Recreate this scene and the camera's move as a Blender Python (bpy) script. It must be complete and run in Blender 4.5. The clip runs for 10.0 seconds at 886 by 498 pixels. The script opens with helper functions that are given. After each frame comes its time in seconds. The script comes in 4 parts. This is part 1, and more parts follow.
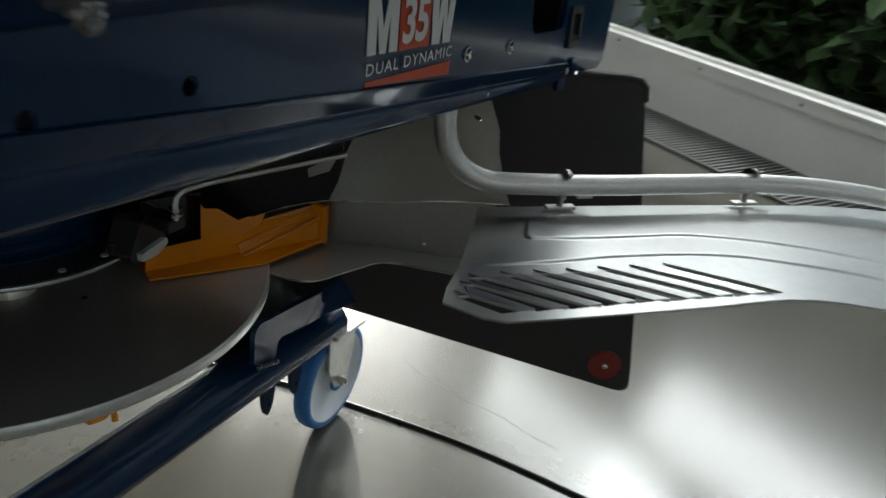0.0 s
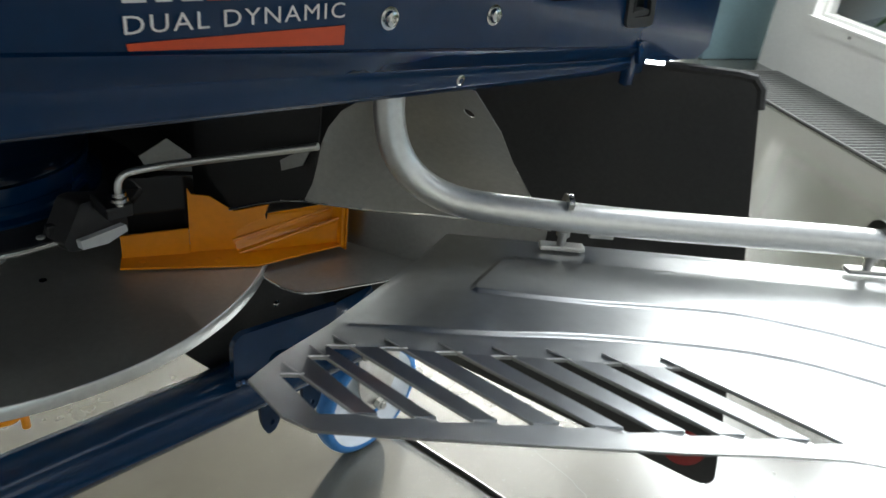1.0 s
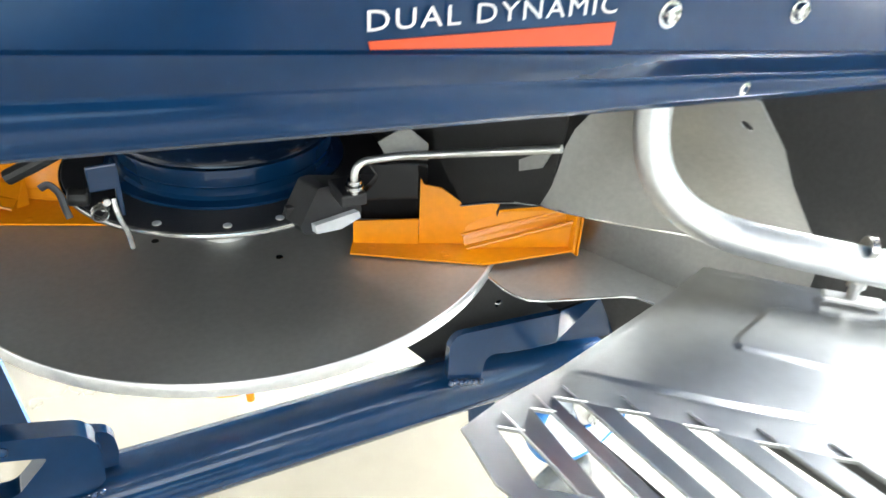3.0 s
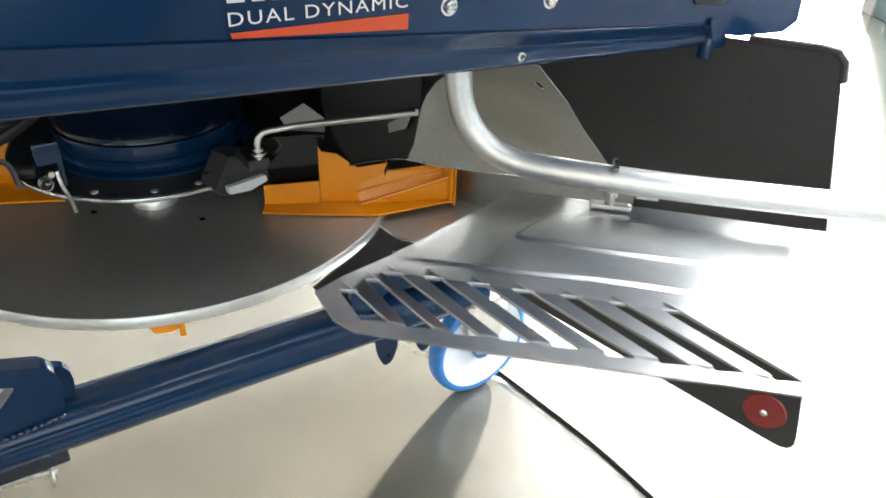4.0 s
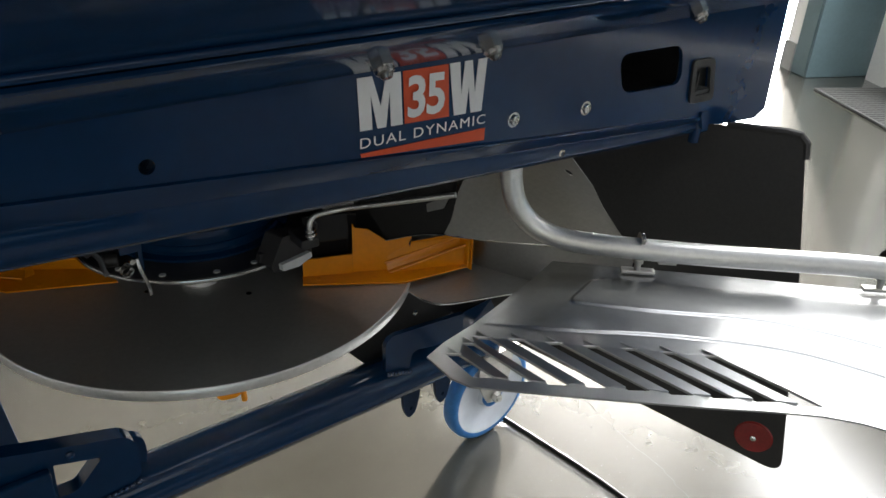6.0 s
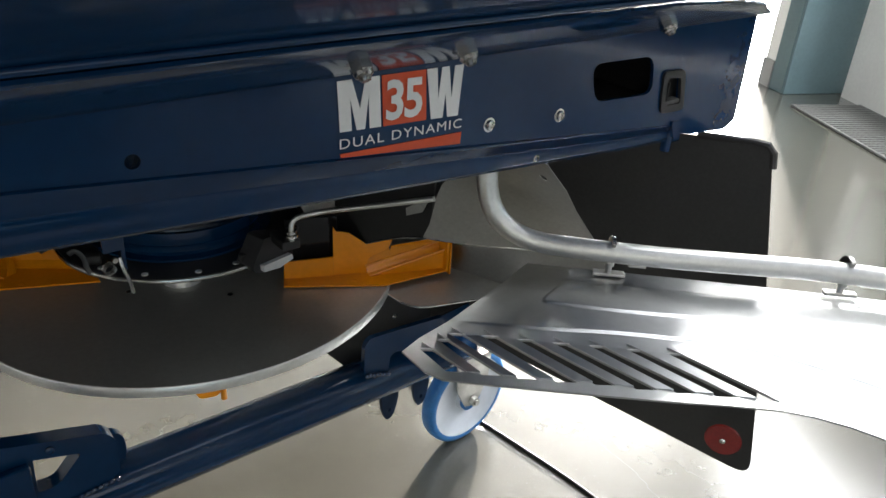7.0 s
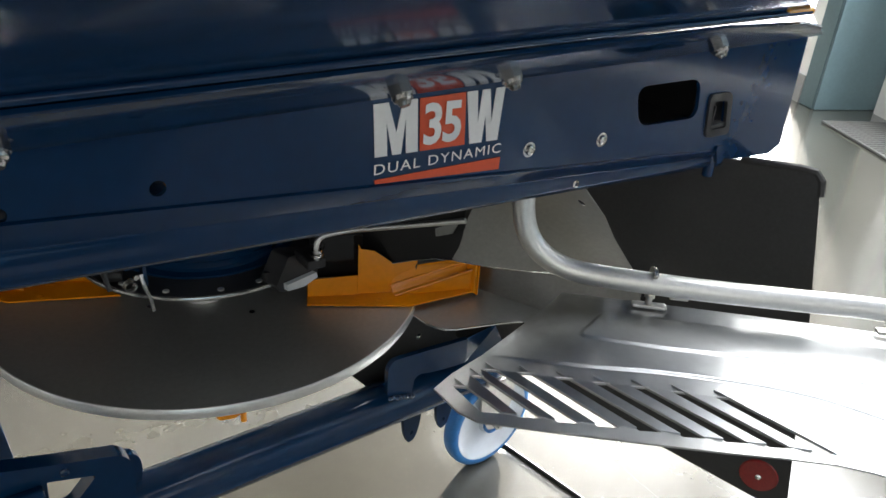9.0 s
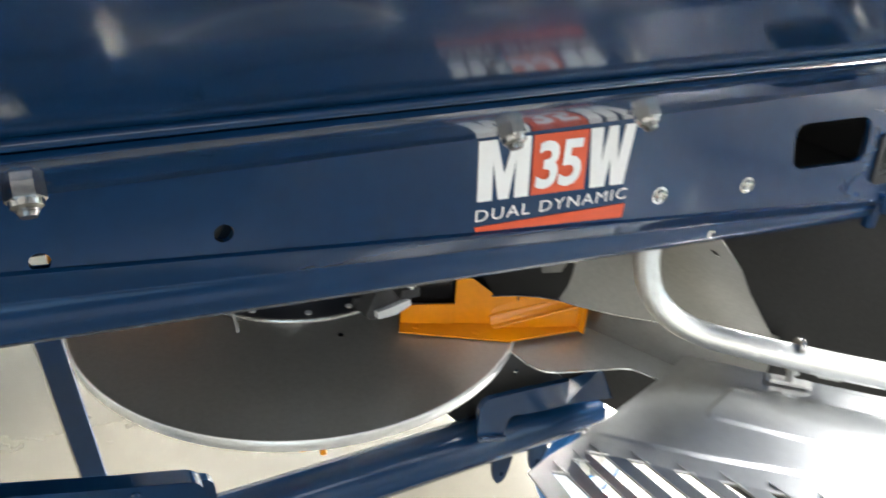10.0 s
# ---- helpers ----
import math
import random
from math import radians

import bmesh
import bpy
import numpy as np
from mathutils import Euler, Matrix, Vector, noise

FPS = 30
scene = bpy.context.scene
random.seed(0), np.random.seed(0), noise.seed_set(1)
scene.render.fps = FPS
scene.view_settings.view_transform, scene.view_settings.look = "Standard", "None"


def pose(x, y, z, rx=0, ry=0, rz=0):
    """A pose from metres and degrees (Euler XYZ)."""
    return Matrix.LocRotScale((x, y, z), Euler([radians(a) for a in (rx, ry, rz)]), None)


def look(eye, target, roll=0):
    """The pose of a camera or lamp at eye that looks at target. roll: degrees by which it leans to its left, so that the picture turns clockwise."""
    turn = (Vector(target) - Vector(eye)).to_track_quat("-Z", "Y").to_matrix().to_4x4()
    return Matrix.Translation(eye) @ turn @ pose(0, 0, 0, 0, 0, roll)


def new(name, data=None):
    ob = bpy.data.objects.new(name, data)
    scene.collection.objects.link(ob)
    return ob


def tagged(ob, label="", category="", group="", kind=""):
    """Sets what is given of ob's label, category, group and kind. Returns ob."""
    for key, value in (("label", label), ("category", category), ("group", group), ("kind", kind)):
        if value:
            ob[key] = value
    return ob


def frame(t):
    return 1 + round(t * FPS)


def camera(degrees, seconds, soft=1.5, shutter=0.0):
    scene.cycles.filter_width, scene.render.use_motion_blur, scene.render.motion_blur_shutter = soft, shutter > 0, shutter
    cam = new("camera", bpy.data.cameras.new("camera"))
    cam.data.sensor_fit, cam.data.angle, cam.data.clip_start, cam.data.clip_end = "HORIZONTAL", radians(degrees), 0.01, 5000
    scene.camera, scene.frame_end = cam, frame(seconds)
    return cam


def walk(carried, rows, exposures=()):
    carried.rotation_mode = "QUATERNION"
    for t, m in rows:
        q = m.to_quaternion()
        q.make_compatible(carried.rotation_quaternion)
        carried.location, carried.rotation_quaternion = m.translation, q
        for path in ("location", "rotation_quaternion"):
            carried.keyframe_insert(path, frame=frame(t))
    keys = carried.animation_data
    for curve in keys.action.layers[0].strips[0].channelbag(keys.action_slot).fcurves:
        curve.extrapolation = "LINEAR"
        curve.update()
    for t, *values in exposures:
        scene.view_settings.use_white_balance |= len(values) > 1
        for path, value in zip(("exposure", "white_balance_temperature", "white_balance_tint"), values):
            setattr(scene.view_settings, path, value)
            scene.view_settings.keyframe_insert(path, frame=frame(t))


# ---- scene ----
cam = camera(59.8, 10.0, shutter=0.5)
PATH = [
    (0, (-0.421, -0.339, 1.047), (1.201, 0.415, 0.153), 8.1),
    (0.5, (-0.213, -0.372, 1.013), (1.23, 0.629, 0.057), 7.1),
    (1, (-0.071, -0.414, 1.005), (1.22, 0.755, 0.022), 7.0),
    (1.5, (-0.027, -0.378, 0.956), (1.117, 0.929, -0.035), 6.0),
    (2, (-0.026, -0.324, 0.926), (0.915, 1.07, -0.155), 3.8),
    (2.2, (-0.055, -0.307, 0.939), (0.849, 1.104, -0.153), 2.4),
    (3.3, (-0.027, -0.398, 1.032), (0.777, 1.092, -0.033), 3.8),
    (3.5, (-0.029, -0.451, 1.057), (0.817, 1.017, -0.005), 3.1),
    (4, (-0.064, -0.555, 1.057), (0.866, 0.843, -0.03), 2.5),
    (4.5, (-0.161, -0.588, 1.096), (0.92, 0.731, 0.051), 4.2),
    (5, (-0.234, -0.592, 1.127), (0.891, 0.712, 0.111), 4.1),
    (5.5, (-0.236, -0.576, 1.157), (0.845, 0.785, 0.169), 2.8),
    (5.7, (-0.239, -0.564, 1.148), (0.848, 0.798, 0.167), 2.4),
    (7, (-0.256, -0.596, 1.15), (0.881, 0.753, 0.208), 3.8),
    (7.5, (-0.257, -0.599, 1.151), (0.874, 0.766, 0.224), 3.7),
    (8, (-0.26, -0.598, 1.151), (0.87, 0.77, 0.229), 3.9),
    (8.5, (-0.253, -0.576, 1.153), (0.87, 0.8, 0.234), 3.9),
    (9, (-0.242, -0.548, 1.152), (0.863, 0.835, 0.22), 4.4),
    (9.5, (-0.221, -0.507, 1.155), (0.837, 0.901, 0.207), 4.6),
    (10, (-0.179, -0.455, 1.147), (0.697, 1.069, 0.194), 4.1),
]
EXPOSURES = [(0, 0.75, 6600, 5), (0.5, 1.42, 6550, 6), (1, 1.92, 6500, 7), (1.5, 2, 6500, 10), (2, 2.15, 6550, 11),
             (2.2, 2.55, 6500, 10), (3.3, 4.5, 6500, 9), (3.5, 4.5, 6500, 9), (4, 3.3, 6700, 10), (4.5, 1.65, 7050, 12), (5, 1.27, 7100, 12),
             (5.5, 1.48, 6900, 12), (7, 2.07, 6650, 11), (8, 2.0, 6650, 11), (8.5, 2.0, 6650, 11), (9, 2.2, 6600, 11), (9.5, 2.5, 6550, 11), (10, 3.5, 6750, 11)]
walk(cam, [(t, look(eye, target, roll)) for t, eye, target, roll in PATH],
     exposures=EXPOSURES)

# ---- world and light ----
world = bpy.data.worlds.new("sky")
scene.world = world
world.use_nodes = True
wn = world.node_tree.nodes
sky = wn.new("ShaderNodeTexSky")
sky.sky_type = "NISHITA"
sky.sun_disc = False
sky.sun_elevation = radians(18)
sky.sun_rotation = radians(55)
wn["Background"].inputs["Strength"].default_value = 0.075
world.node_tree.links.new(sky.outputs[0], wn["Background"].inputs[0])

sun = new("sun", bpy.data.lights.new("sun", "SUN"))
sun.data.energy, sun.data.angle, sun.data.color = 5.0, radians(2.5), (1.0, 0.95, 0.87)
sun.matrix_world = look((8.19, 5.73, 3.25), (0, 0, 0))

# the wall with the low windows runs obliquely; s runs along it, n points into the room
WALL_DIR = Vector((0.492, 0.8706, 0)).normalized()
WALL_IN = Vector((-0.8706, 0.492, 0)).normalized()
WALL_AT = Vector((3.26, -0.30, 0))


def on_wall(s, z, depth=0.0):
    return WALL_AT + WALL_DIR * s + WALL_IN * depth + Vector((0, 0, z))


def window_lamp(name, centre, target, w, h, watts, colour=(0.93, 0.97, 1.0)):
    lamp = new(name, bpy.data.lights.new(name, "AREA"))
    lamp.data.shape, lamp.data.size, lamp.data.size_y = "RECTANGLE", w, h
    lamp.data.energy, lamp.data.color = watts, colour
    lamp.matrix_world = look(centre, target)
    return lamp


# lamp in an unseen, added clerestory, for the bright half of the plate
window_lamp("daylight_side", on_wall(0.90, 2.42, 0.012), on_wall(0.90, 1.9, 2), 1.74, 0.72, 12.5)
window_lamp("daylight_sky", on_wall(-0.3, 3.75, -1.75), (1.7, -0.1, 0.0), 4.2, 2.2, 155)
window_lamp("daylight_far", (9.0, 6.1, 1.95), (6.0, 0, 1.0), 3.5, 3.3, 580)
# fill lamp in an added end-wall window, to brighten the far floor
window_lamp("fill_end", (10.93, 5.2, 1.95), (4.0, 1.8, 0.4), 1.6, 3.4, 300)
# unseen overhead fill lamp, added to light the plate's pressed ridges
window_lamp("fill_roof", (2.25, 0.4, 4.36), (2.25, 0.4, 0), 2.1, 1.8, 21)
# unseen far fill lamp, added to brighten what the plate mirrors
window_lamp("fill_roof_far", (7.2, 5.2, 4.36), (7.2, 5.2, 0), 4.2, 1.4, 22.5)
# unseen rear fill lamp, added to lighten the floor behind the machine
window_lamp("fill_roof_rear", (-0.6, -2.5, 4.36), (-0.6, -2.5, 0), 5.4, 1.2, 4.5)
window_lamp("daylight_back", (-0.6, -4.12, 1.92), (-0.6, 0, 1.7), 5.4, 1.25, 6)

# ---- materials ----


def mat(name, colour, rough=0.5, metal=0.0, scale=30.0, vary=0.12, bump=0.0, bump_scale=None, coat=0.0, rough_vary=0.1,
        stretch=None, spec=0.5, stains=0.0, stain_scale=3.0, coat_rough=0.06):
    m = bpy.data.materials.new(name)
    m.use_nodes = True
    nt = m.node_tree
    b = nt.nodes["Principled BSDF"]
    tc = nt.nodes.new("ShaderNodeTexCoord")
    mp = nt.nodes.new("ShaderNodeMapping")
    nt.links.new(tc.outputs["Object"], mp.inputs[0])
    if stretch:
        mp.inputs["Scale"].default_value = stretch
    fine = nt.nodes.new("ShaderNodeTexNoise")
    fine.inputs["Scale"].default_value = scale
    fine.inputs["Detail"].default_value = 6
    nt.links.new(mp.outputs[0], fine.inputs["Vector"])
    wide = nt.nodes.new("ShaderNodeTexNoise")
    wide.inputs["Scale"].default_value = stain_scale
    wide.inputs["Detail"].default_value = 4
    nt.links.new(tc.outputs["Object"], wide.inputs["Vector"])
    ramp = nt.nodes.new("ShaderNodeMapRange")
    ramp.inputs["From Min"].default_value, ramp.inputs["From Max"].default_value = 0.3, 0.7
    ramp.inputs["To Min"].default_value, ramp.inputs["To Max"].default_value = 1 - vary, 1 + vary
    nt.links.new(fine.outputs["Fac"], ramp.inputs["Value"])
    ramp2 = nt.nodes.new("ShaderNodeMapRange")
    ramp2.interpolation_type = "SMOOTHSTEP"
    ramp2.inputs["From Min"].default_value, ramp2.inputs["From Max"].default_value = 0.3, 0.75
    ramp2.inputs["To Min"].default_value, ramp2.inputs["To Max"].default_value = 1.0, 1.0 - stains
    nt.links.new(wide.outputs["Fac"], ramp2.inputs["Value"])
    mul = nt.nodes.new("ShaderNodeMath")
    mul.operation = "MULTIPLY"
    nt.links.new(ramp.outputs[0], mul.inputs[0])
    nt.links.new(ramp2.outputs[0], mul.inputs[1])
    mix = nt.nodes.new("ShaderNodeMix")
    mix.data_type, mix.blend_type = "RGBA", "MULTIPLY"
    mix.inputs[0].default_value = 1.0
    mix.inputs[6].default_value = (*colour, 1)
    nt.links.new(mul.outputs[0], mix.inputs[7])
    nt.links.new(mix.outputs[2], b.inputs["Base Color"])
    rr = nt.nodes.new("ShaderNodeMapRange")
    rr.interpolation_type = "SMOOTHSTEP"
    rr.inputs["From Min"].default_value, rr.inputs["From Max"].default_value = 0.25, 0.75
    rr.inputs["To Min"].default_value = max(0.02, rough * (1 - rough_vary))
    rr.inputs["To Max"].default_value = min(1.0, rough * (1 + rough_vary))
    nt.links.new(wide.outputs["Fac"], rr.inputs["Value"])
    nt.links.new(rr.outputs[0], b.inputs["Roughness"])
    b.inputs["Metallic"].default_value = metal
    b.inputs["Specular IOR Level"].default_value = spec
    b.inputs["Coat Weight"].default_value = coat
    b.inputs["Coat Roughness"].default_value = coat_rough
    if bump:
        bp = nt.nodes.new("ShaderNodeBump")
        bp.inputs["Strength"].default_value = bump
        bp.inputs["Distance"].default_value = 0.001
        src = fine
        if bump_scale:
            src = nt.nodes.new("ShaderNodeTexNoise")
            src.inputs["Scale"].default_value = bump_scale
            nt.links.new(mp.outputs[0], src.inputs["Vector"])
        nt.links.new(src.outputs["Fac"], bp.inputs["Height"])
        nt.links.new(bp.outputs[0], b.inputs["Normal"])
    return m


BLUE = mat("blue_enamel", (0.0026, 0.026, 0.077), 0.13, 0.0, 60, 0.06, 0.012, 90, coat=0.12, spec=0.42, rough_vary=0.2, coat_rough=0.03)
# the same blue enamel coloured darker, for parts that lie in shade
BLUE_DARK = mat("shaded_blue_enamel", (0.002, 0.008, 0.022), 0.2, 0.0, 60, 0.08, 0.02, 60, coat=0.5)
WELD = mat("painted_weld_bead", (0.008, 0.035, 0.10), 0.2, 0.0, 300, 0.2, 0.9, 420, coat=0.8)
STEEL = mat("brushed_stainless", (0.54, 0.55, 0.555), 0.31, 1.0, 90, 0.04, rough_vary=0.06)
STEEL_FLAT = mat("rolled_stainless_sheet", (0.40, 0.40, 0.39), 0.34, 1.0, 160, 0.06, 0.04, 260, rough_vary=0.25, stains=0.08)
STEEL_DISC = mat("dull_stainless_disc", (0.53, 0.53, 0.505), 0.44, 0.72, 140, 0.05, 0.02, 240, rough_vary=0.12, stains=0.08)
RIM = mat("turned_rim_steel", (0.84, 0.84, 0.83), 0.34, 0.7, 120, 0.05, 0.03, 300)
TUBE = mat("ground_stainless_tube", (0.76, 0.76, 0.74), 0.42, 1.0, 140, 0.05, 0.05, 300)
NUT = mat("dull_zinc_nut", (0.46, 0.45, 0.435), 0.22, 1.0, 200, 0.15, stains=0.3, stain_scale=60)
SHINY = mat("zinc_bolt", (0.68, 0.67, 0.64), 0.14, 1.0, 200, 0.05)
FIN = mat("matt_stainless_sheet", (0.42, 0.42, 0.40), 0.42, 1.0, 160, 0.06, 0.03, 260, stains=0.1)
ORANGE = mat("orange_powder_coat", (0.86, 0.298, 0.004), 0.24, 0.0, 120, 0.04, 0.06, 260, coat=0.3, spec=0.45, stains=0.1, stain_scale=9)
MATT_BLUE = mat("matt_blue_primer", (0.004, 0.018, 0.045), 0.75, 0.0, 60, 0.1, 0.2, 60, spec=0.2)
BLACK = mat("black_plastic_sheet", (0.030, 0.030, 0.030), 0.45, 0.0, 200, 0.15, 0.15, 500)
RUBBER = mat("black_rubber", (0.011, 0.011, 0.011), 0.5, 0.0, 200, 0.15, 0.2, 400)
BOX = mat("black_moulded_plastic", (0.02, 0.02, 0.022), 0.4, 0.0, 150, 0.1, 0.2, 300)
GLOSS = mat("glossy_black_plastic", (0.012, 0.012, 0.013), 0.14, 0.0, 150, 0.1)
WHITE = mat("white_nylon", (0.72, 0.74, 0.76), 0.4, 0.0, 80, 0.05, 0.1, 200)
WHEEL_WHITE = mat("wheel_white_nylon", (0.66, 0.71, 0.78), 0.4, 0.0, 40, 0.05, 0.1, 90, stains=0.12, stain_scale=12)
TYRE = mat("blue_polyurethane_tyre", (0.025, 0.17, 0.45), 0.4, 0.0, 80, 0.1, 0.1, 200)
ZINC = mat("galvanised_steel", (0.64, 0.63, 0.60), 0.4, 0.9, 60, 0.12, 0.1, 120, stains=0.2, stain_scale=20)
DECAL_WHITE = mat("white_film", (0.78, 0.78, 0.77), 0.4, 0.0, 300, 0.02)
DECAL_RED = mat("red_film", (0.66, 0.075, 0.014), 0.4, 0.0, 300, 0.03)
REFLECTOR = mat("red_reflector_plastic", (0.24, 0.013, 0.012), 0.25, 0.0, 300, 0.15, 0.5, 600, coat=0.5)
AMBER = mat("amber_plastic", (0.8, 0.33, 0.01), 0.25, 0.0, 100, 0.05, coat=0.5)
FLOOR = mat("grey_resin_floor", (0.060, 0.0575, 0.0465), 0.2, 0.0, 24, 0.03, rough_vary=0.0, stains=0.08, stain_scale=1.6, spec=0.9, coat=0.8, coat_rough=0.15)
PAINT = mat("white_wall_paint", (0.82, 0.81, 0.78), 0.6, 0.0, 60, 0.03, 0.2, 90, stains=0.05)
HALL = mat("grey_hall_panel", (0.3, 0.3, 0.293), 0.6, 0.0, 20, 0.05, 0.1, 60)
PLINTH = mat("grey_plinth_paint", (0.3, 0.3, 0.29), 0.5, 0.0, 60, 0.06, 0.1, 90)
TEAL = mat("teal_column_paint", (0.105, 0.165, 0.182), 0.42, 0.0, 50, 0.05, 0.1, 80, stains=0.06)
GRATE = mat("grating_steel", (0.20, 0.20, 0.195), 0.5, 0.5, 80, 0.15, 0.2, 200)
PIT = mat("dark_channel", (0.05, 0.05, 0.05), 0.7)
CABLE = mat("black_cable_sheath", (0.02, 0.02, 0.02), 0.45)
CEIL = mat("white_ceiling_panel", (0.5, 0.5, 0.49), 0.7, 0.0, 20, 0.04)
LEAF = mat("leaf_green", (0.075, 0.145, 0.055), 0.5, 0.0, 4, 0.5)
BARK = mat("twig_brown", (0.06, 0.045, 0.03), 0.8)
SOIL = mat("dark_soil_and_lawn", (0.05, 0.07, 0.03), 0.9, 0.0, 6, 0.4)
GLASS = bpy.data.materials.new("window_glass")
GLASS.use_nodes = True
_g = GLASS.node_tree.nodes["Principled BSDF"]
_g.inputs["Transmission Weight"].default_value, _g.inputs["Roughness"].default_value, _g.inputs["IOR"].default_value = 1.0, 0.0, 1.05

# ---- mesh helpers ----


def thing(name, label, category, group="", at=(0, 0, 0)):
    e = new(name)
    e.location = at
    e.empty_display_size = 0.05
    return tagged(e, label, category, group)


def world_of(ob):
    own = ob.matrix_parent_inverse @ Matrix.LocRotScale(ob.location, ob.rotation_euler, ob.scale) if ob.parent else Matrix.Translation(ob.location)
    return world_of(ob.parent) @ own if ob.parent else own


def link(name, bm, material, parent=None, label="", smooth=None):
    bmesh.ops.recalc_face_normals(bm, faces=bm.faces[:])
    me = bpy.data.meshes.new(name)
    bm.to_mesh(me)
    bm.free()
    me.materials.append(material)
    if smooth is not None:
        me.shade_smooth()
        me.set_sharp_from_angle(angle=radians(smooth))
    ob = new(name, me)
    if parent is not None:
        ob.parent = parent
        ob.matrix_parent_inverse = world_of(parent).inverted()
    if label:
        ob["label"] = label
    return ob


part = link


def box(lo, hi, m=None, bevel=0.0):
    bm = bmesh.new()
    bmesh.ops.create_cube(bm, size=1)
    for v in bm.verts:
        v.co = Vector([lo[i] + (hi[i] - lo[i]) * (v.co[i] + 0.5) for i in range(3)])
    if bevel:
        bmesh.ops.bevel(bm, geom=bm.edges[:], offset=bevel, segments=2, affect="EDGES", profile=0.5)
    if m is not None:
        bm.transform(m)
    return bm


def frame_axes(d):
    d = Vector(d).normalized()
    a = Vector((0, 0, 1)) if abs(d.z) < 0.9 else Vector((1, 0, 0))
    u = d.cross(a).normalized()
    return d, u, d.cross(u)


def lathe(profile, centre=(0, 0, 0), axis=(0, 0, 1), n=48):
    """A turned shape: profile rows (radius, along the axis)."""
    d, u, w = frame_axes(axis)
    c = Vector(centre)
    bm = bmesh.new()
    rings = []
    for r, h in profile:
        if r < 1e-6:
            rings.append([bm.verts.new(c + d * h)])
        else:
            rings.append([bm.verts.new(c + d * h + (u * math.cos(2 * math.pi * k / n) + w * math.sin(2 * math.pi * k / n)) * r) for k in range(n)])
    for a, b in zip(rings, rings[1:]):
        for k in range(n):
            j = (k + 1) % n
            if len(a) == 1 and len(b) == 1:
                break
            if len(a) == 1:
                bm.faces.new((a[0], b[k], b[j]))
            elif len(b) == 1:
                bm.faces.new((a[k], a[j], b[0]))
            else:
                bm.faces.new((a[k], a[j], b[j], b[k]))
    return bm


def cyl(a, b, r, n=24, bevel=0.0):
    a, b = Vector(a), Vector(b)
    h = (b - a).length
    if bevel:
        p = [(0, 0), (r - bevel, 0), (r, bevel), (r, h - bevel), (r - bevel, h), (0, h)]
    else:
        p = [(0, 0), (r, 0), (r, h), (0, h)]
    return lathe(p, a, b - a, n)


def rounded(points, radius, steps=8):
    """A polyline with its corners rounded."""
    pts = [Vector(p) for p in points]
    out = [pts[0]]
    for i in range(1, len(pts) - 1):
        p, a, b = pts[i], pts[i - 1], pts[i + 1]
        da, db = (a - p), (b - p)
        rr = radius[i - 1] if isinstance(radius, (list, tuple)) else radius
        r = min(rr, da.length * 0.49, db.length * 0.49)
        p0, p1 = p + da.normalized() * r, p + db.normalized() * r
        for k in range(steps + 1):
            t = k / steps
            out.append(p0 * (1 - t) ** 2 + p * 2 * t * (1 - t) + p1 * t * t)
    out.append(pts[-1])
    return out


def sweep(path, r, n=16, squash=1.0):
    bm = bmesh.new()
    rings = []
    d0 = (path[1] - path[0]).normalized()
    _, u, w = frame_axes(d0)
    for i, p in enumerate(path):
        d = (path[min(i + 1, len(path) - 1)] - path[max(i - 1, 0)]).normalized()
        u = (u - d * u.dot(d)).normalized()
        w = d.cross(u)
        rings.append([bm.verts.new(p + u * r * math.cos(2 * math.pi * k / n) + w * r * squash * math.sin(2 * math.pi * k / n)) for k in range(n)])
    for a, b in zip(rings, rings[1:]):
        for k in range(n):
            j = (k + 1) % n
            bm.faces.new((a[k], a[j], b[j], b[k]))
    bm.faces.new(rings[0][::-1])
    bm.faces.new(rings[-1])
    return bm


def sheet(loops, place, thick, cuts=0):
    """A flat sheet from 2D loops (the first its outline, the others holes); place(a, b, h) gives the spot at height h over its face."""
    bm = bmesh.new()
    edges, tags = [], {}
    for loop in loops:
        vs = [bm.verts.new((a, b, 0)) for a, b in loop]
        edges += [bm.edges.new((vs[i], vs[(i + 1) % len(vs)])) for i in range(len(vs))]
    bmesh.ops.triangle_fill(bm, use_beauty=True, use_dissolve=False, edges=edges, normal=(0, 0, 1))
    if cuts:
        bmesh.ops.subdivide_edges(bm, edges=bm.edges[:], cuts=cuts, use_grid_fill=True)
    top = bm.faces[:]
    ret = bmesh.ops.extrude_face_region(bm, geom=top)
    moved = [g for g in ret["geom"] if isinstance(g, bmesh.types.BMVert)]
    for v in moved:
        v.co.z = -thick
    for v in bm.verts:
        v.co = place(v.co.x, v.co.y, v.co.z)
    return bm


def round_loop(pts, r, steps=5):
    """A closed 2D loop with rounded corners."""
    out = []
    n = len(pts)
    for i in range(n):
        p, a, b = Vector(pts[i]), Vector(pts[i - 1]), Vector(pts[(i + 1) % n])
        rr = r[i] if isinstance(r, (list, tuple)) else r
        if rr <= 0:
            out.append(tuple(p))
            continue
        da, db = a - p, b - p
        q = min(rr, da.length * 0.48, db.length * 0.48)
        p0, p1 = p + da.normalized() * q, p + db.normalized() * q
        for k in range(steps + 1):
            t = k / steps
            out.append(tuple(p0 * (1 - t) ** 2 + p * 2 * t * (1 - t) + p1 * t * t))
    return out


def ring2(c, r, n=20):
    return [(c[0] + r * math.cos(2 * math.pi * k / n), c[1] + r * math.sin(2 * math.pi * k / n)) for k in range(n)]


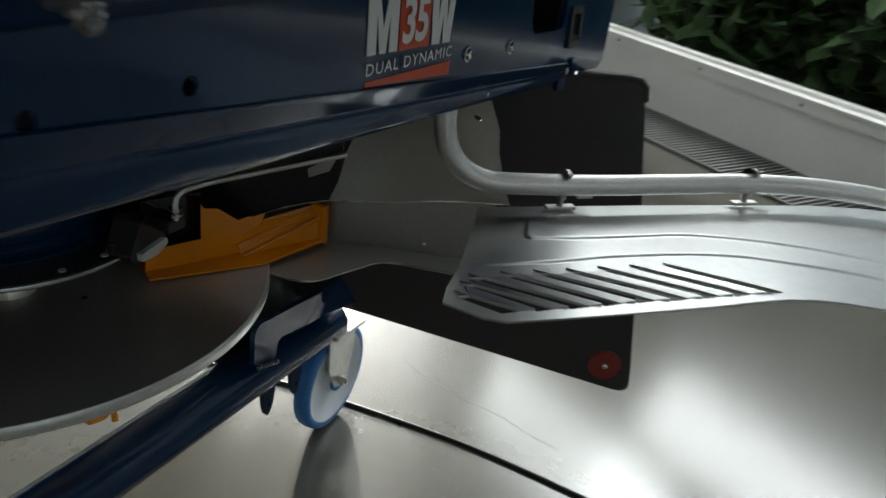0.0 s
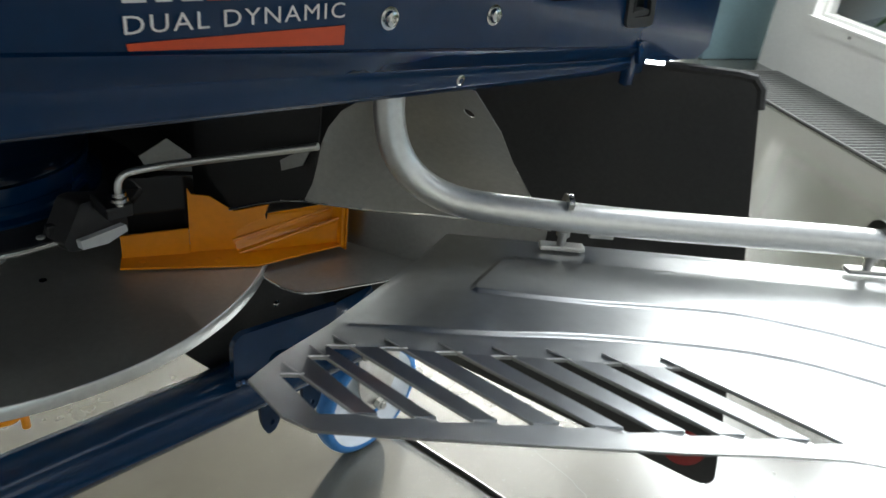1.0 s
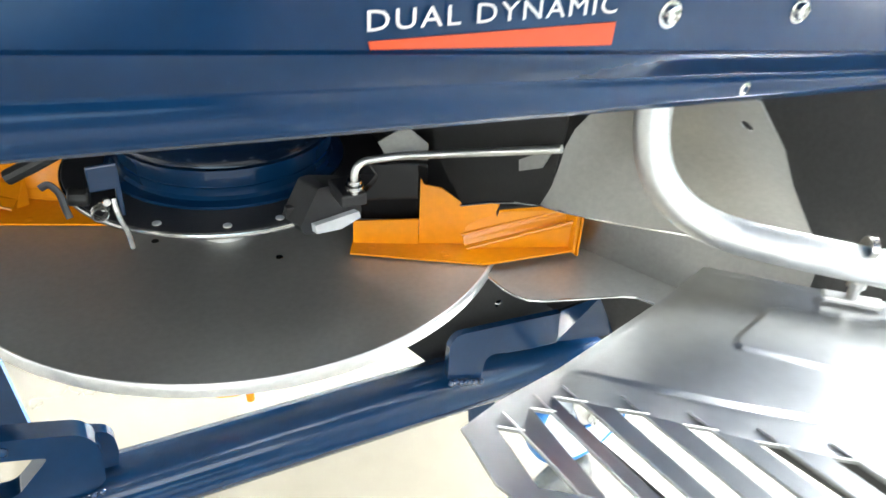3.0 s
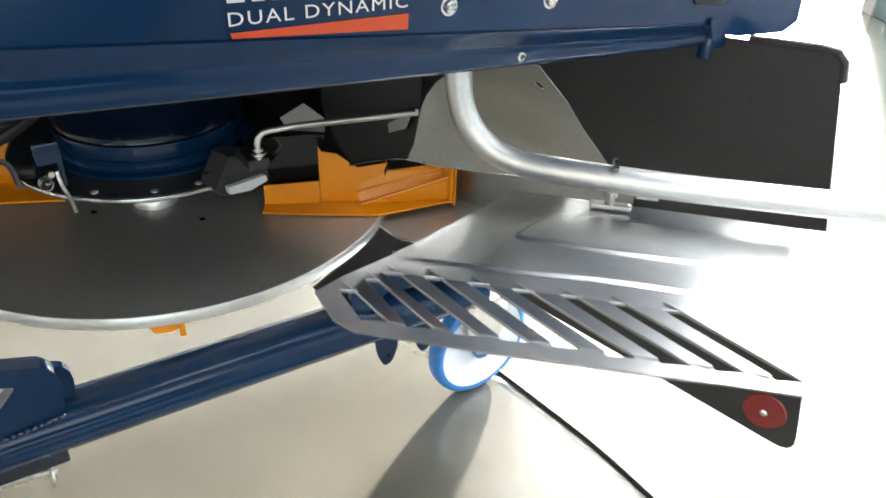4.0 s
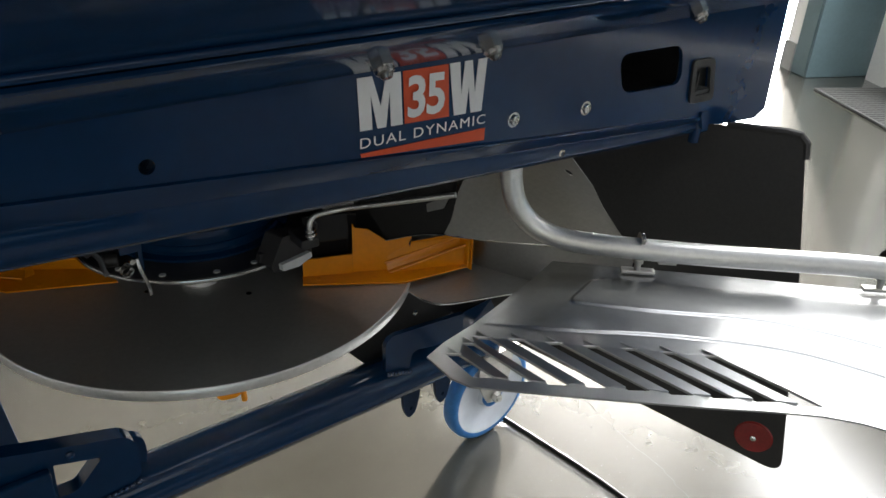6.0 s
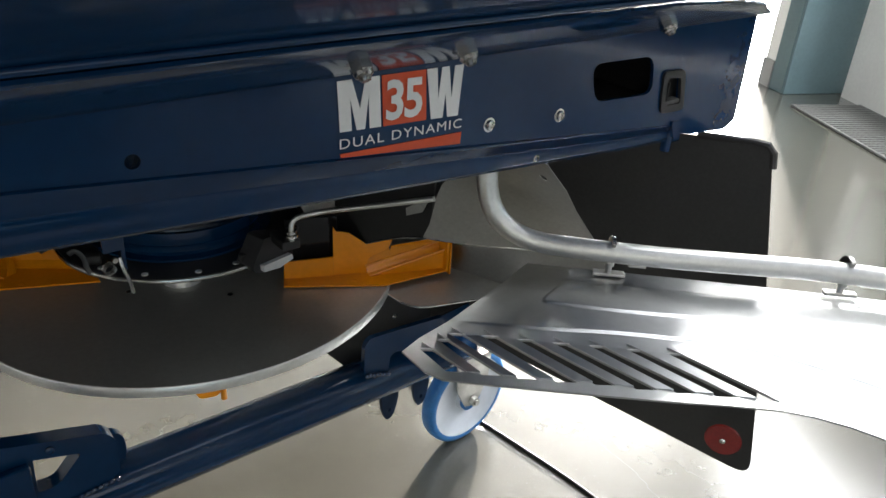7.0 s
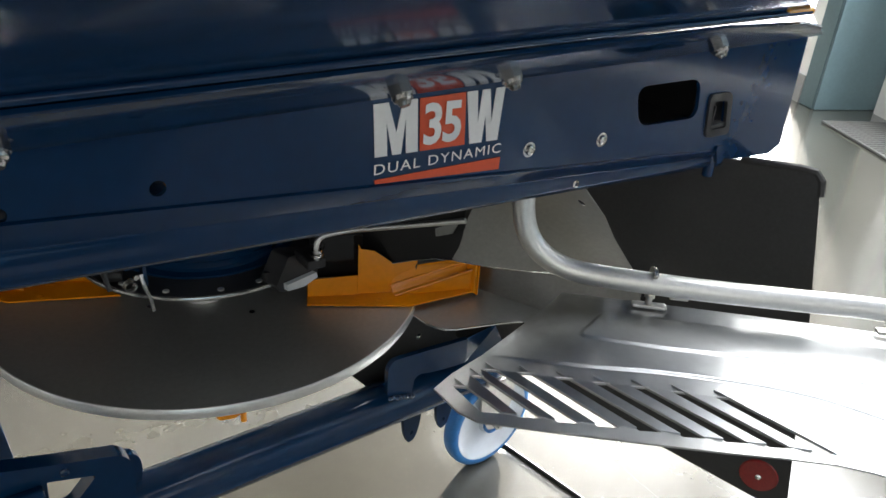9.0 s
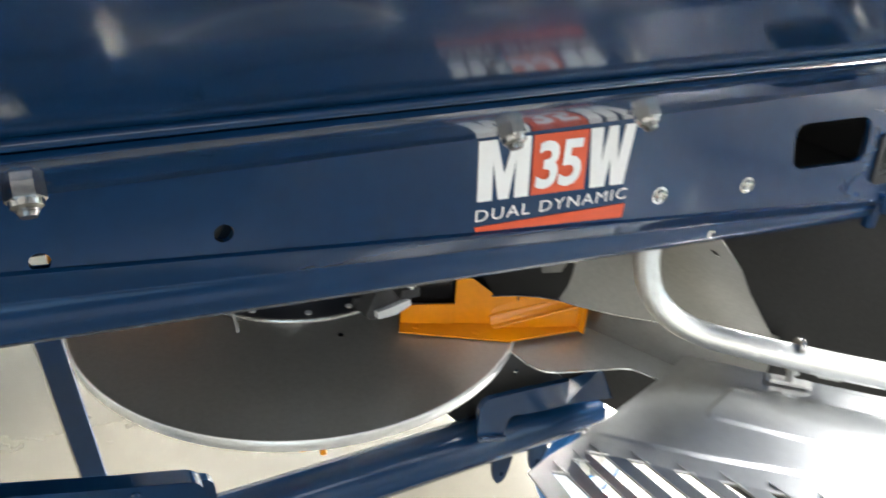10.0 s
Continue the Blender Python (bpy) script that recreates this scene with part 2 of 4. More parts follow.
def strip(rows, thick=0.002):
    """A bent sheet through rows of 3D points, given thickness."""
    bm = bmesh.new()
    g = [[bm.verts.new(p) for p in row] for row in rows]
    for a, b in zip(g, g[1:]):
        for k in range(len(a) - 1):
            bm.faces.new((a[k], a[k + 1], b[k + 1], b[k]))
    bmesh.ops.recalc_face_normals(bm, faces=bm.faces[:])
    bmesh.ops.solidify(bm, geom=bm.faces[:], thickness=thick)
    return bm


def hexagon(r, rot=0.0):
    return [(r * math.cos(math.pi * k / 3 + rot), r * math.sin(math.pi * k / 3 + rot)) for k in range(6)]


def joined(*bms):
    out = bmesh.new()
    for b in bms:
        me = bpy.data.meshes.new("tmp")
        b.to_mesh(me)
        b.free()
        out.from_mesh(me)
        bpy.data.meshes.remove(me)
    return out


def button_screw(parent, at, axis, r=0.007, name="button_head_screw"):
    """A domed screw with a washer and a hexagon socket."""
    d, u, w = frame_axes(axis)
    h = r * 0.85
    bm = lathe([(r * 1.35, 0), (r * 1.35, r * 0.2), (r * 1.0, r * 0.22), (r * 0.98, r * 0.45), (r * 0.85, r * 0.75), (r * 0.6, h), (r * 0.45, h * 1.02), (r * 0.42, h * 0.55), (0, h * 0.55)], at, axis, 20)
    return part(name, bm, SHINY, parent, smooth=35)


def lock_nut(parent, at, axis, r=0.0104):
    """A hexagon lock nut with washer and bolt end."""
    d, u, w = frame_axes(axis)
    c = Vector(at)
    washer = lathe([(r * 1.25, 0), (r * 1.3, 0.0006), (r * 1.3, 0.0022), (0, 0.0024)], c, axis, 24)
    bm = bmesh.new()
    lo = [bm.verts.new(c + d * 0.0025 + u * x + w * y) for x, y in hexagon(r)]
    mid = [bm.verts.new(c + d * 0.0105 + u * x + w * y) for x, y in hexagon(r)]
    hi = [bm.verts.new(c + d * 0.012 + u * x * 0.88 + w * y * 0.88) for x, y in hexagon(r)]
    for a, b in ((lo, mid), (mid, hi)):
        for k in range(6):
            bm.faces.new((a[k], a[(k + 1) % 6], b[(k + 1) % 6], b[k]))
    bm.faces.new(hi)
    collar = lathe([(r * 0.86, 0.011), (r * 0.8, 0.0145), (r * 0.62, 0.016), (0, 0.016)], c, axis, 24)
    thread = []
    for k in range(2):
        thread += [(r * 0.56, 0.0158 + k * 0.0016), (r * 0.5, 0.0166 + k * 0.0016)]
    bolt = lathe(thread + [(r * 0.42, 0.0196), (0, 0.0196)], c, axis, 20)
    return part("lock_nut", joined(washer, bm, collar, bolt), NUT, parent, "zinc-plated lock nut with washer and bolt end", smooth=30)


# ---- the hall ----
CEILING_H = 4.2


def wall_sheet(name, a, b, h, openings=(), thick=0.2, material=PAINT):
    """A wall from a to b (its room face), going outwards to the right of a->b; openings are (s0, s1, z0, z1)."""
    a, b = Vector((*a, 0)), Vector((*b, 0))
    d = (b - a)
    L = d.length
    d.normalize()
    out = Vector((d.y, -d.x, 0))
    loops = [[(0, 0), (L, 0), (L, h), (0, h)]] + [[(s0, z0), (s1, z0), (s1, z1), (s0, z1)] for s0, s1, z0, z1 in openings]
    return tagged(link(name, sheet(loops, lambda s, z, q: a + d * s + Vector((0, 0, z)) - out * q, thick), material), kind="structure")


def window_unit(name, a, d, out, s0, s1, z0, z1, bars, label, w=0.05):
    """A glazed window in an opening."""
    e = tagged(thing(name, label, "window"), kind="structure")
    place = lambda s, z, q: a + d * s + Vector((0, 0, z)) - out * q
    xs = [s0] + [s0 + (s1 - s0) * k / bars for k in range(1, bars)] + [s1]
    holes = []
    for p, q in zip(xs, xs[1:]):
        holes.append([(p + w * 0.6, z0 + w), (q - w * 0.6, z0 + w), (q - w * 0.6, z1 - w), (p + w * 0.6, z1 - w)])
    part("window_frame", sheet([[(s0 + 0.003, z0 + 0.003), (s1 - 0.003, z0 + 0.003), (s1 - 0.003, z1 - 0.003), (s0 + 0.003, z1 - 0.003)]] + holes, lambda s, z, q: place(s, z, q - 0.06), 0.06), PAINT, e)
    for h in holes:
        p = part("pane", sheet([h], lambda s, z, q: place(s, z, q - 0.085), 0.006), GLASS, e)
        p.visible_shadow = False
    return e


far_y, back_y, west_x, east_x = 6.2, -4.2, -4.5, 11.0
side_a = WALL_AT + WALL_DIR * ((back_y - WALL_AT.y) / WALL_DIR.y)
side_b = WALL_AT + WALL_DIR * 2.3 - WALL_IN * 0.14
step_a = WALL_AT + WALL_DIR * 1.81
step_b = step_a - WALL_IN * 0.14
S0 = (side_a - WALL_AT).length

floor = tagged(link("floor", box((-5, -4.6, -0.2), (11.4, 6.6, 0)), FLOOR), kind="structure")
# ceiling openings for the added rooflights, all out of view
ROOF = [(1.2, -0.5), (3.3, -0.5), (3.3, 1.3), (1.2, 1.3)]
ROOF_FAR = [(5.1, 4.5), (9.3, 4.5), (9.3, 5.9), (5.1, 5.9)]
ROOF_REAR = [(-3.3, -3.1), (2.1, -3.1), (2.1, -1.9), (-3.3, -1.9)]
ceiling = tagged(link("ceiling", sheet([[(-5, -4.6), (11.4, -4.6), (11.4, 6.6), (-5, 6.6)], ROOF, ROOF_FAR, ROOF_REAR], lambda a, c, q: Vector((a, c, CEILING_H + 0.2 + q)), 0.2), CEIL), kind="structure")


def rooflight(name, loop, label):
    """An added, unseen rooflight frame of two lights in an opening of the ceiling."""
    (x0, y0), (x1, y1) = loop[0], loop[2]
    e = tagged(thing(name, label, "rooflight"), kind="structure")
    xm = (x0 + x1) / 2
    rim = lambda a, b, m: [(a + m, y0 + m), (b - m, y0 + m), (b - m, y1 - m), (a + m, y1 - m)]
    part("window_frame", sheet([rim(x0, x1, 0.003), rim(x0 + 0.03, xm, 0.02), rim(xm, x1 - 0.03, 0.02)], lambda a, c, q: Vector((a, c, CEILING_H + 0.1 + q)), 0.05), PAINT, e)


# none of these rooflights is seen; each holds an added fill lamp
rooflight("added_window_8", ROOF, "added rooflight with a white frame, unseen above the machine")
rooflight("added_window_7", ROOF_FAR, "added rooflight with a white frame, unseen at the far end of the hall")
rooflight("added_window_4", ROOF_REAR, "long added rooflight, unseen over the aisle behind the machine")
SIDE_WIN = (S0 - 2.75, S0 + 1.52, 0.32, 1.92)
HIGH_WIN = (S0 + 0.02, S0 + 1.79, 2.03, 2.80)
wall_east = wall_sheet("wall_east", side_a.xy, step_a.xy, CEILING_H, [SIDE_WIN, HIGH_WIN], thick=0.135)
wall_step = wall_sheet("wall_step", step_b.xy, side_b.xy, CEILING_H)
wall_return = wall_sheet("wall_return", side_b.xy, (east_x, side_b.y), CEILING_H)
FAR_WIN = (0.2, 3.85, 0.12, 3.75)
END_FILL_WIN = (4.35 - side_b.y, 6.0 - side_b.y, 0.12, 3.75)
wall_far_east = wall_sheet("wall_far_east", (east_x, side_b.y), (east_x, far_y), CEILING_H, [END_FILL_WIN])
wall_north = wall_sheet("wall_north", (east_x, far_y), (west_x, far_y), CEILING_H, [FAR_WIN], material=HALL)
wall_west = wall_sheet("wall_west", (west_x, far_y), (west_x, back_y), CEILING_H, material=HALL)
BACK_WIN = (1.1, 6.7, 1.25, 2.6)
wall_south = wall_sheet("wall_south", (west_x, back_y), (side_a.x, back_y), CEILING_H, [BACK_WIN], material=HALL)

w1 = window_unit("window_1", Vector(side_a), WALL_DIR, -WALL_IN, *SIDE_WIN, 1, "low window in the white wall, looking out on dark shrubs", w=0.022)
part("window_sill", sheet([[(SIDE_WIN[0] - 0.02, 0.0), (SIDE_WIN[1] + 0.02, 0.0), (SIDE_WIN[1] + 0.02, 0.12), (SIDE_WIN[0] - 0.02, 0.12)]],
     lambda s, b, q: Vector(side_a) + WALL_DIR * s + WALL_IN * (0.010 - b) + Vector((0, 0, 0.326 + q)), 0.012), PAINT, w1, "white window sill")
part("sill_strip", sheet([round_loop([(SIDE_WIN[0] - 0.02, 0.266), (SIDE_WIN[1] + 0.02, 0.266), (SIDE_WIN[1] + 0.02, 0.313), (SIDE_WIN[0] - 0.02, 0.313)], 0.003)],
     lambda s, z, q: Vector(side_a) + WALL_DIR * s + WALL_IN * (0.007 + q) + Vector((0, 0, z)), 0.006), PAINT, w1, "white screwed strip under the sill")
for k in range(7):
    p = on_wall(1.23 - k * 0.58, 0.293, 0.007)
    part("sill_screw", lathe([(0.009, 0), (0.0085, 0.0015), (0.004, 0.003), (0, 0.003)], p, WALL_IN, 12), NUT, w1)
# unseen clerestory, added as an opening for the high side lamp
window_unit("added_window_5", Vector(side_a), WALL_DIR, -WALL_IN, *HIGH_WIN, 2, "added clerestory glazing over the low window, unseen", w=0.03)
window_unit("window_2", Vector((east_x, far_y, 0)), Vector((-1, 0, 0)), Vector((0, 1, 0)), *FAR_WIN, 3, "tall bright window in the far wall")
# this window is unseen, added to hold the end fill lamp
window_unit("added_window_6", Vector((east_x, side_b.y, 0)), Vector((0, 1, 0)), Vector((1, 0, 0)), *END_FILL_WIN, 2, "tall added window in the end wall, unseen")
window_unit("window_3", Vector((west_x, back_y, 0)), Vector((1, 0, 0)), Vector((0, -1, 0)), *BACK_WIN, 5, "row of windows in the rear wall")

# teal steel column by the wall, with its return
column = thing("steel_column", "teal-painted steel column standing at the white wall", "column")
CP = Vector((3.868, 1.466, 0))
d1 = Vector((0.906, -0.423, 0)).normalized()
d2 = Vector((0.423, 0.906, 0)).normalized()


def col_box(x0, x1, y0, y1, z0, z1, bevel=0.005):
    bm = box((x0, y0, z0), (x1, y1, z1), bevel=bevel)
    for v in bm.verts:
        v.co = CP + d1 * v.co.x + d2 * v.co.y + Vector((0, 0, v.co.z))
    return bm


part("front_flange", col_box(0.0, 0.392, 0.0, 0.014, 0, 1.99), TEAL, column)
part("side_flange", col_box(-0.002, 0.012, 0.016, 0.135, 0, 1.99), TEAL, column)
part("corner_strip", col_box(0.394, 0.414, -0.010, 0.06, 0, 1.99, 0.003), TEAL, column)
part("web", col_box(0.014, 0.392, 0.12, 0.134, 0, 1.99), TEAL, column)


def pier_box(s0, s1, n0, n1, z0, z1):
    loop = [(s0, n0), (s1, n0), (s1, n1), (s0, n1)]
    base = Vector((3.935, 1.592, 0))
    return sheet([loop], lambda a, b, q: base + WALL_DIR * a + WALL_IN * b + Vector((0, 0, z1 + q)), z1 - z0)


tagged(link("wall_pier", pier_box(0.0, 0.10, -0.30, 0.0, 0.0, 4.2), PAINT), kind="structure")
tagged(link("trim", pier_box(-0.004, 0.105, 0.001, 0.012, 0.0, 0.15), PLINTH), kind="structure")

# drain channel with a bar grating along the wall
drain = tagged(thing("drain_channel", "grey steel bar grating over a floor drain along the wall", "drain"), kind="structure")
DS0, DS1, DN0, DN1 = -3.2, 1.63, 0.004, 0.415
part("channel", sheet([[(DS0, DN0), (DS1, DN0), (DS1, DN1), (DS0, DN1)]], lambda s, b, q: on_wall(s, 0.003 + q, b), 0.002), PIT, drain)
for b0, b1 in ((DN0, DN0 + 0.012), (DN1 - 0.012, DN1)):
    part("edge_bar", sheet([[(DS0, b0), (DS1, b0), (DS1, b1), (DS0, b1)]], lambda s, b, q: on_wall(s, 0.012 + q, b), 0.009), GRATE, drain)
bar = None
s = DS1 - 0.01
while s > DS1 - 4.6:
    if bar is None:
        bar = part("grating_bar", sheet([[(-0.0055, DN0 + 0.013), (0.0055, DN0 + 0.013), (0.0055, DN1 - 0.013), (-0.0055, DN1 - 0.013)]], lambda a, b, q: on_wall(s + a, 0.012 + q, b), 0.008), GRATE, drain)
        s_first = s
    else:
        o = bar.copy()
        scene.collection.objects.link(o)
        o.matrix_parent_inverse = Matrix.Translation(WALL_DIR * (s - s_first)) @ bar.matrix_parent_inverse
    s -= 0.03


def hairline(points, seed, width=0.0011):
    """A fine jagged crack in the resin."""
    rng = random.Random(seed)
    line = []
    for (ax, ay), (bx, by) in zip(points, points[1:]):
        for j in range(9):
            t = j / 9
            line.append(Vector((ax + (bx - ax) * t + rng.gauss(0, 0.0016), ay + (by - ay) * t + rng.gauss(0, 0.0016), 0.0004)))
    bm = bmesh.new()
    side = [(bm.verts.new(p + Vector((width * rng.uniform(0.2, 0.6), 0, 0))), bm.verts.new(p - Vector((width * rng.uniform(0.2, 0.6), 0, 0)))) for p in line]
    for u, v in zip(side, side[1:]):
        bm.faces.new((u[0], u[1], v[1], v[0]))
    return part("hairline_crack", bm, PIT, floor)


hairline([(0.904, 0.337), (0.882, 0.265), (0.876, 0.215), (0.865, 0.146), (0.862, 0.079), (0.843, -0.025), (0.837, -0.085)], 4)
hairline([(0.758, 0.23), (0.865, 0.214)], 5, 0.0007)
# small pits worn into the resin
rng = random.Random(9)
pits = bmesh.new()
for cx, cy, sx_, sy_, n in ((0.66, 0.10, 0.07, 0.07, 70), (0.72, -0.04, 0.05, 0.08, 60), (0.80, 0.02, 0.10, 0.10, 60), (1.0, 0.0, 0.2, 0.2, 60)):
    for _ in range(n):
        x, y, r = rng.gauss(cx, sx_), rng.gauss(cy, sy_), rng.uniform(0.0004, 0.0013)
        pits.faces.new([pits.verts.new((x + r * rng.uniform(0.6, 1.3) * math.cos(a), y + r * rng.uniform(0.6, 1.3) * math.sin(a), 0.0003)) for a in (0, 1.05, 2.1, 3.14, 4.2, 5.24)])
part("worn_pits", pits, PIT, floor)

# ---- shrubs outside the low window ----
ground = tagged(link("ground", box((-60, -60, -0.5), (60, 60, -0.25)), SOIL), kind="structure")


def shrub(at, height, width, seed):
    rng = random.Random(seed)
    e = thing("shrub", "dense dark green shrub outside the window", "shrub", "shrubs outside", at)
    twigs, leaves = [], bmesh.new()
    for k in range(13):
        a = rng.uniform(0, 6.28)
        tip = Vector((math.cos(a) * width * rng.uniform(0.15, 0.5), math.sin(a) * width * rng.uniform(0.15, 0.5), height * rng.uniform(0.55, 1)))
        base = Vector((math.cos(a) * 0.05, math.sin(a) * 0.05, 0))
        mid = base.lerp(tip, 0.5) + Vector((rng.uniform(-.1, .1), rng.uniform(-.1, .1), 0.05))
        twigs.append(sweep(rounded([Vector(at) + base, Vector(at) + mid, Vector(at) + tip], 0.2, 4), 0.012, 5))
        for j in range(190):
            t = rng.uniform(0.15, 1.0)
            p = Vector(at) + base.lerp(mid, min(1, t * 2)) if t < 0.5 else Vector(at) + mid.lerp(tip, t * 2 - 1)
            p = p + Vector((rng.gauss(0, 0.13), rng.gauss(0, 0.13), rng.gauss(0, 0.12)))
            if p.z < -0.2:
                continue
            L = rng.uniform(0.10, 0.27)
            d = Vector((rng.gauss(0, 1), rng.gauss(0, 1), rng.gauss(-0.2, 0.7))).normalized()
            _, u, w = frame_axes(d)
            v = [leaves.verts.new(q) for q in (p, p + d * L * 0.5 + u * L * 0.26 + w * L * 0.05, p + d * L, p + d * L * 0.5 - u * L * 0.26 + w * L * 0.05)]
            leaves.faces.new(v)
    part("branches", joined(*twigs), BARK, e)
    me = bpy.data.meshes.new("foliage")
    leaves.to_mesh(me)
    leaves.free()
    me.materials.append(LEAF)
    ob = new("foliage", me)
    ob.parent = e
    ob.matrix_parent_inverse = Matrix.Translation(-Vector(at))
    return e


for k, (s, dep, h, w) in enumerate([(1.3, -1.1, 1.5, 1.3), (0.4, -1.3, 1.7, 1.4), (-0.5, -1.1, 1.5, 1.3), (-1.3, -1.4, 1.6, 1.5), (-2.3, -1.2, 1.6, 1.5), (0.9, -2.2, 1.9, 1.9), (-0.4, -2.3, 1.9, 2.0), (-1.7, -2.3, 1.9, 2.1), (2.2, -1.8, 1.8, 1.7)]):
    p = on_wall(s, -0.25, dep)
    shrub((p.x, p.y, p.z), h, w, 20 + k)

# ---- the spreader ----
spreader = thing("fertilizer_spreader", "dark blue twin-disc fertilizer spreader with stainless guards", "spreader")


def z_crease(x):
    return 0.8835 - 0.105 * x


def z_fold(x):
    return 0.859 - 0.092 * x if x < 0.62 else 0.802 - 0.02 * (x - 0.62)


def z_low(x):
    return max(0.8335 - 0.072 * x, 0.789)


# rear beam: face, sloping lip and folded lower flange, with its openings
XS = [-1.3, -1.0, -0.7, -0.45, -0.2, 0.0, 0.1, 0.2, 0.3, 0.4, 0.5, 0.6, 0.655]
beam = thing("rear_beam", "", "")
beam.parent = spreader
FACE_TOP = 0.958
slot_loop = round_loop([(0.460, 0.922), (0.578, 0.919), (0.588, 0.868), (0.474, 0.873)], 0.018)
sock_loop = round_loop([(0.606, 0.893), (0.6475, 0.890), (0.660, 0.839), (0.613, 0.841)], 0.004)
outline = [(-1.3, FACE_TOP), *[(x, z_crease(x)) for x in XS], (0.665, 0.800), (0.70, 0.793), (0.785, 0.786), (0.808, 0.797), (0.802, FACE_TOP)]
part("beam_face", sheet([outline, slot_loop, sock_loop, ring2((-0.083, 0.907), 0.0065), ring2((-0.191, 0.908), 0.0062)], lambda a, b, q: Vector((a, -q, b)), 0.005), BLUE, beam)

rows = []
for x in XS:
    zc, zf, zl = z_crease(x), z_fold(x), z_low(x)
    zf = min(zf, zc - 0.004)
    zl = min(zl, zf - 0.004)
    rows.append([Vector((x, 0.0005, zc)), Vector((x, 0.002, zc - 0.004)), Vector((x, 0.013, zf + 0.003)), Vector((x, 0.0145, zf)), Vector((x, 0.0135, zf - 0.003)), Vector((x, 0.0125, zl + 0.004)), Vector((x, 0.014, zl + 0.001)), Vector((x, 0.018, zl)), Vector((x, 0.06, zl + 0.002))])
part("lower_flange", strip(rows, 0.004), BLUE, beam, smooth=50)
# sloping lip over the face, cut off obliquely at its end
lip = []
for x, e, yo, zo in [(v, v, -0.066, 0.9990) for v in (-1.3, -0.6, -0.2, 0.2, 0.5)] + [(0.70, 0.655, -0.066, 0.9935), (0.802, 0.712, -0.058, 0.9835)]:
    lip.append([Vector((x, 0.002, FACE_TOP - 0.003)), Vector((x, -0.004, FACE_TOP + 0.0005)), Vector((x, -0.018, 0.9595 + 0.003)), Vector((e, yo, zo)), Vector((e - 0.003, yo - 0.0025, zo + 0.0032))])
part("beam_lip", strip(lip, 0.004), BLUE, beam, smooth=60)
part("end_plate", box((0.797, 0.006, 0.79), (0.803, 0.30, 0.955), bevel=0.002), BLUE, beam)
part("beam_back", box((-1.3, 0.20, 0.84), (0.795, 0.206, 1.02)), BLUE_DARK, beam)
# bracket below the socket at the beam's end
part("hanging_tab", box((0.700, 0.03, 0.768), (0.722, 0.036, 0.80), bevel=0.003), BLUE, beam)
part("hanging_pin", cyl((0.672, 0.02, 0.765), (0.672, 0.02, 0.80), 0.008, 16, 0.002), BLUE, beam)
part("corner_gusset", sheet([round_loop([(0.640, 0.822), (0.662, 0.820), (0.664, 0.796), (0.652, 0.794)], 0.006)], lambda a, b, q: Vector((a, -0.004 - q, b)), 0.006), BLUE, beam)

# rubber grommet in the small opening
gro = sheet([round_loop([(0.602, 0.897), (0.649, 0.894), (0.662, 0.836), (0.610, 0.838)], 0.009), round_loop([(0.612, 0.886), (0.641, 0.884), (0.651, 0.847), (0.618, 0.848)], 0.005)], lambda a, b, q: Vector((a, -0.0035 - q, b)), 0.0045)
part("grommet", gro, BOX, beam, "black rubber cable grommet")
# black sheet stands in for the shade inside the grommet's opening
part("grommet_shade", sheet([round_loop([(0.602, 0.897), (0.652, 0.894), (0.664, 0.835), (0.608, 0.837)], 0.005)], lambda a, b, q: Vector((a, 0.012 - q, b)), 0.003), RUBBER, beam)
part("grommet_ledge", box((0.616, -0.002, 0.8475), (0.650, 0.011, 0.8535), bevel=0.001), BOX, beam)
part("grommet_rib", box((0.6165, -0.0045, 0.853), (0.6185, -0.001, 0.880), bevel=0.0006), BOX, beam)
# added black boxing gives the slot its dark, shaded inside
part("dark_slot_box", joined(box((0.40, 0.11, 0.83), (0.70, 0.12, 0.945)), box((0.40, 0.007, 0.838), (0.605, 0.108, 0.862)), box((0.40, 0.012, 0.863), (0.408, 0.108, 0.945)), box((0.592, 0.012, 0.863), (0.600, 0.108, 0.945)), box((0.40, 0.007, 0.946), (0.70, 0.108, 0.952))), RUBBER, beam)

for at in ((0.300, 0, 0.874), (0.412, 0, 0.867)):
    button_screw(beam, at, (0, -1, 0), 0.0062)
button_screw(beam, (0.392, 0.0125, 0.813), (0, -1, -0.05), 0.0055)
button_screw(beam, (0.382, 0.006, 0.834), (0, -1, -0.6), 0.0035)
NUT_AXIS = (0, -0.64, -0.77)
for x in (0.104, 0.223, 0.531, -0.190, -0.5):
    lock_nut(beam, (x, -0.040, 0.977), NUT_AXIS)

# lettering on the beam
def on_face(x, z, h):
    return Vector((x, -0.0012 - h, z))


def z_slant(x, z0, k):
    return z0 - k * (x - 0.106)


def glyph(name, pts, x0, x1, material, top=0.948, k_top=0.012, bot=0.8985, k_bot=0.042):
    loop = []
    for a, b in pts:
        x = x0 + (x1 - x0) * a
        zt, zb = z_slant(x, top, k_top), z_slant(x, bot, k_bot)
        loop.append((x + (1 - b) * 0.003, zb + (zt - zb) * b))
    return part(name, sheet([loop], on_face, 0.0007), material, beam)


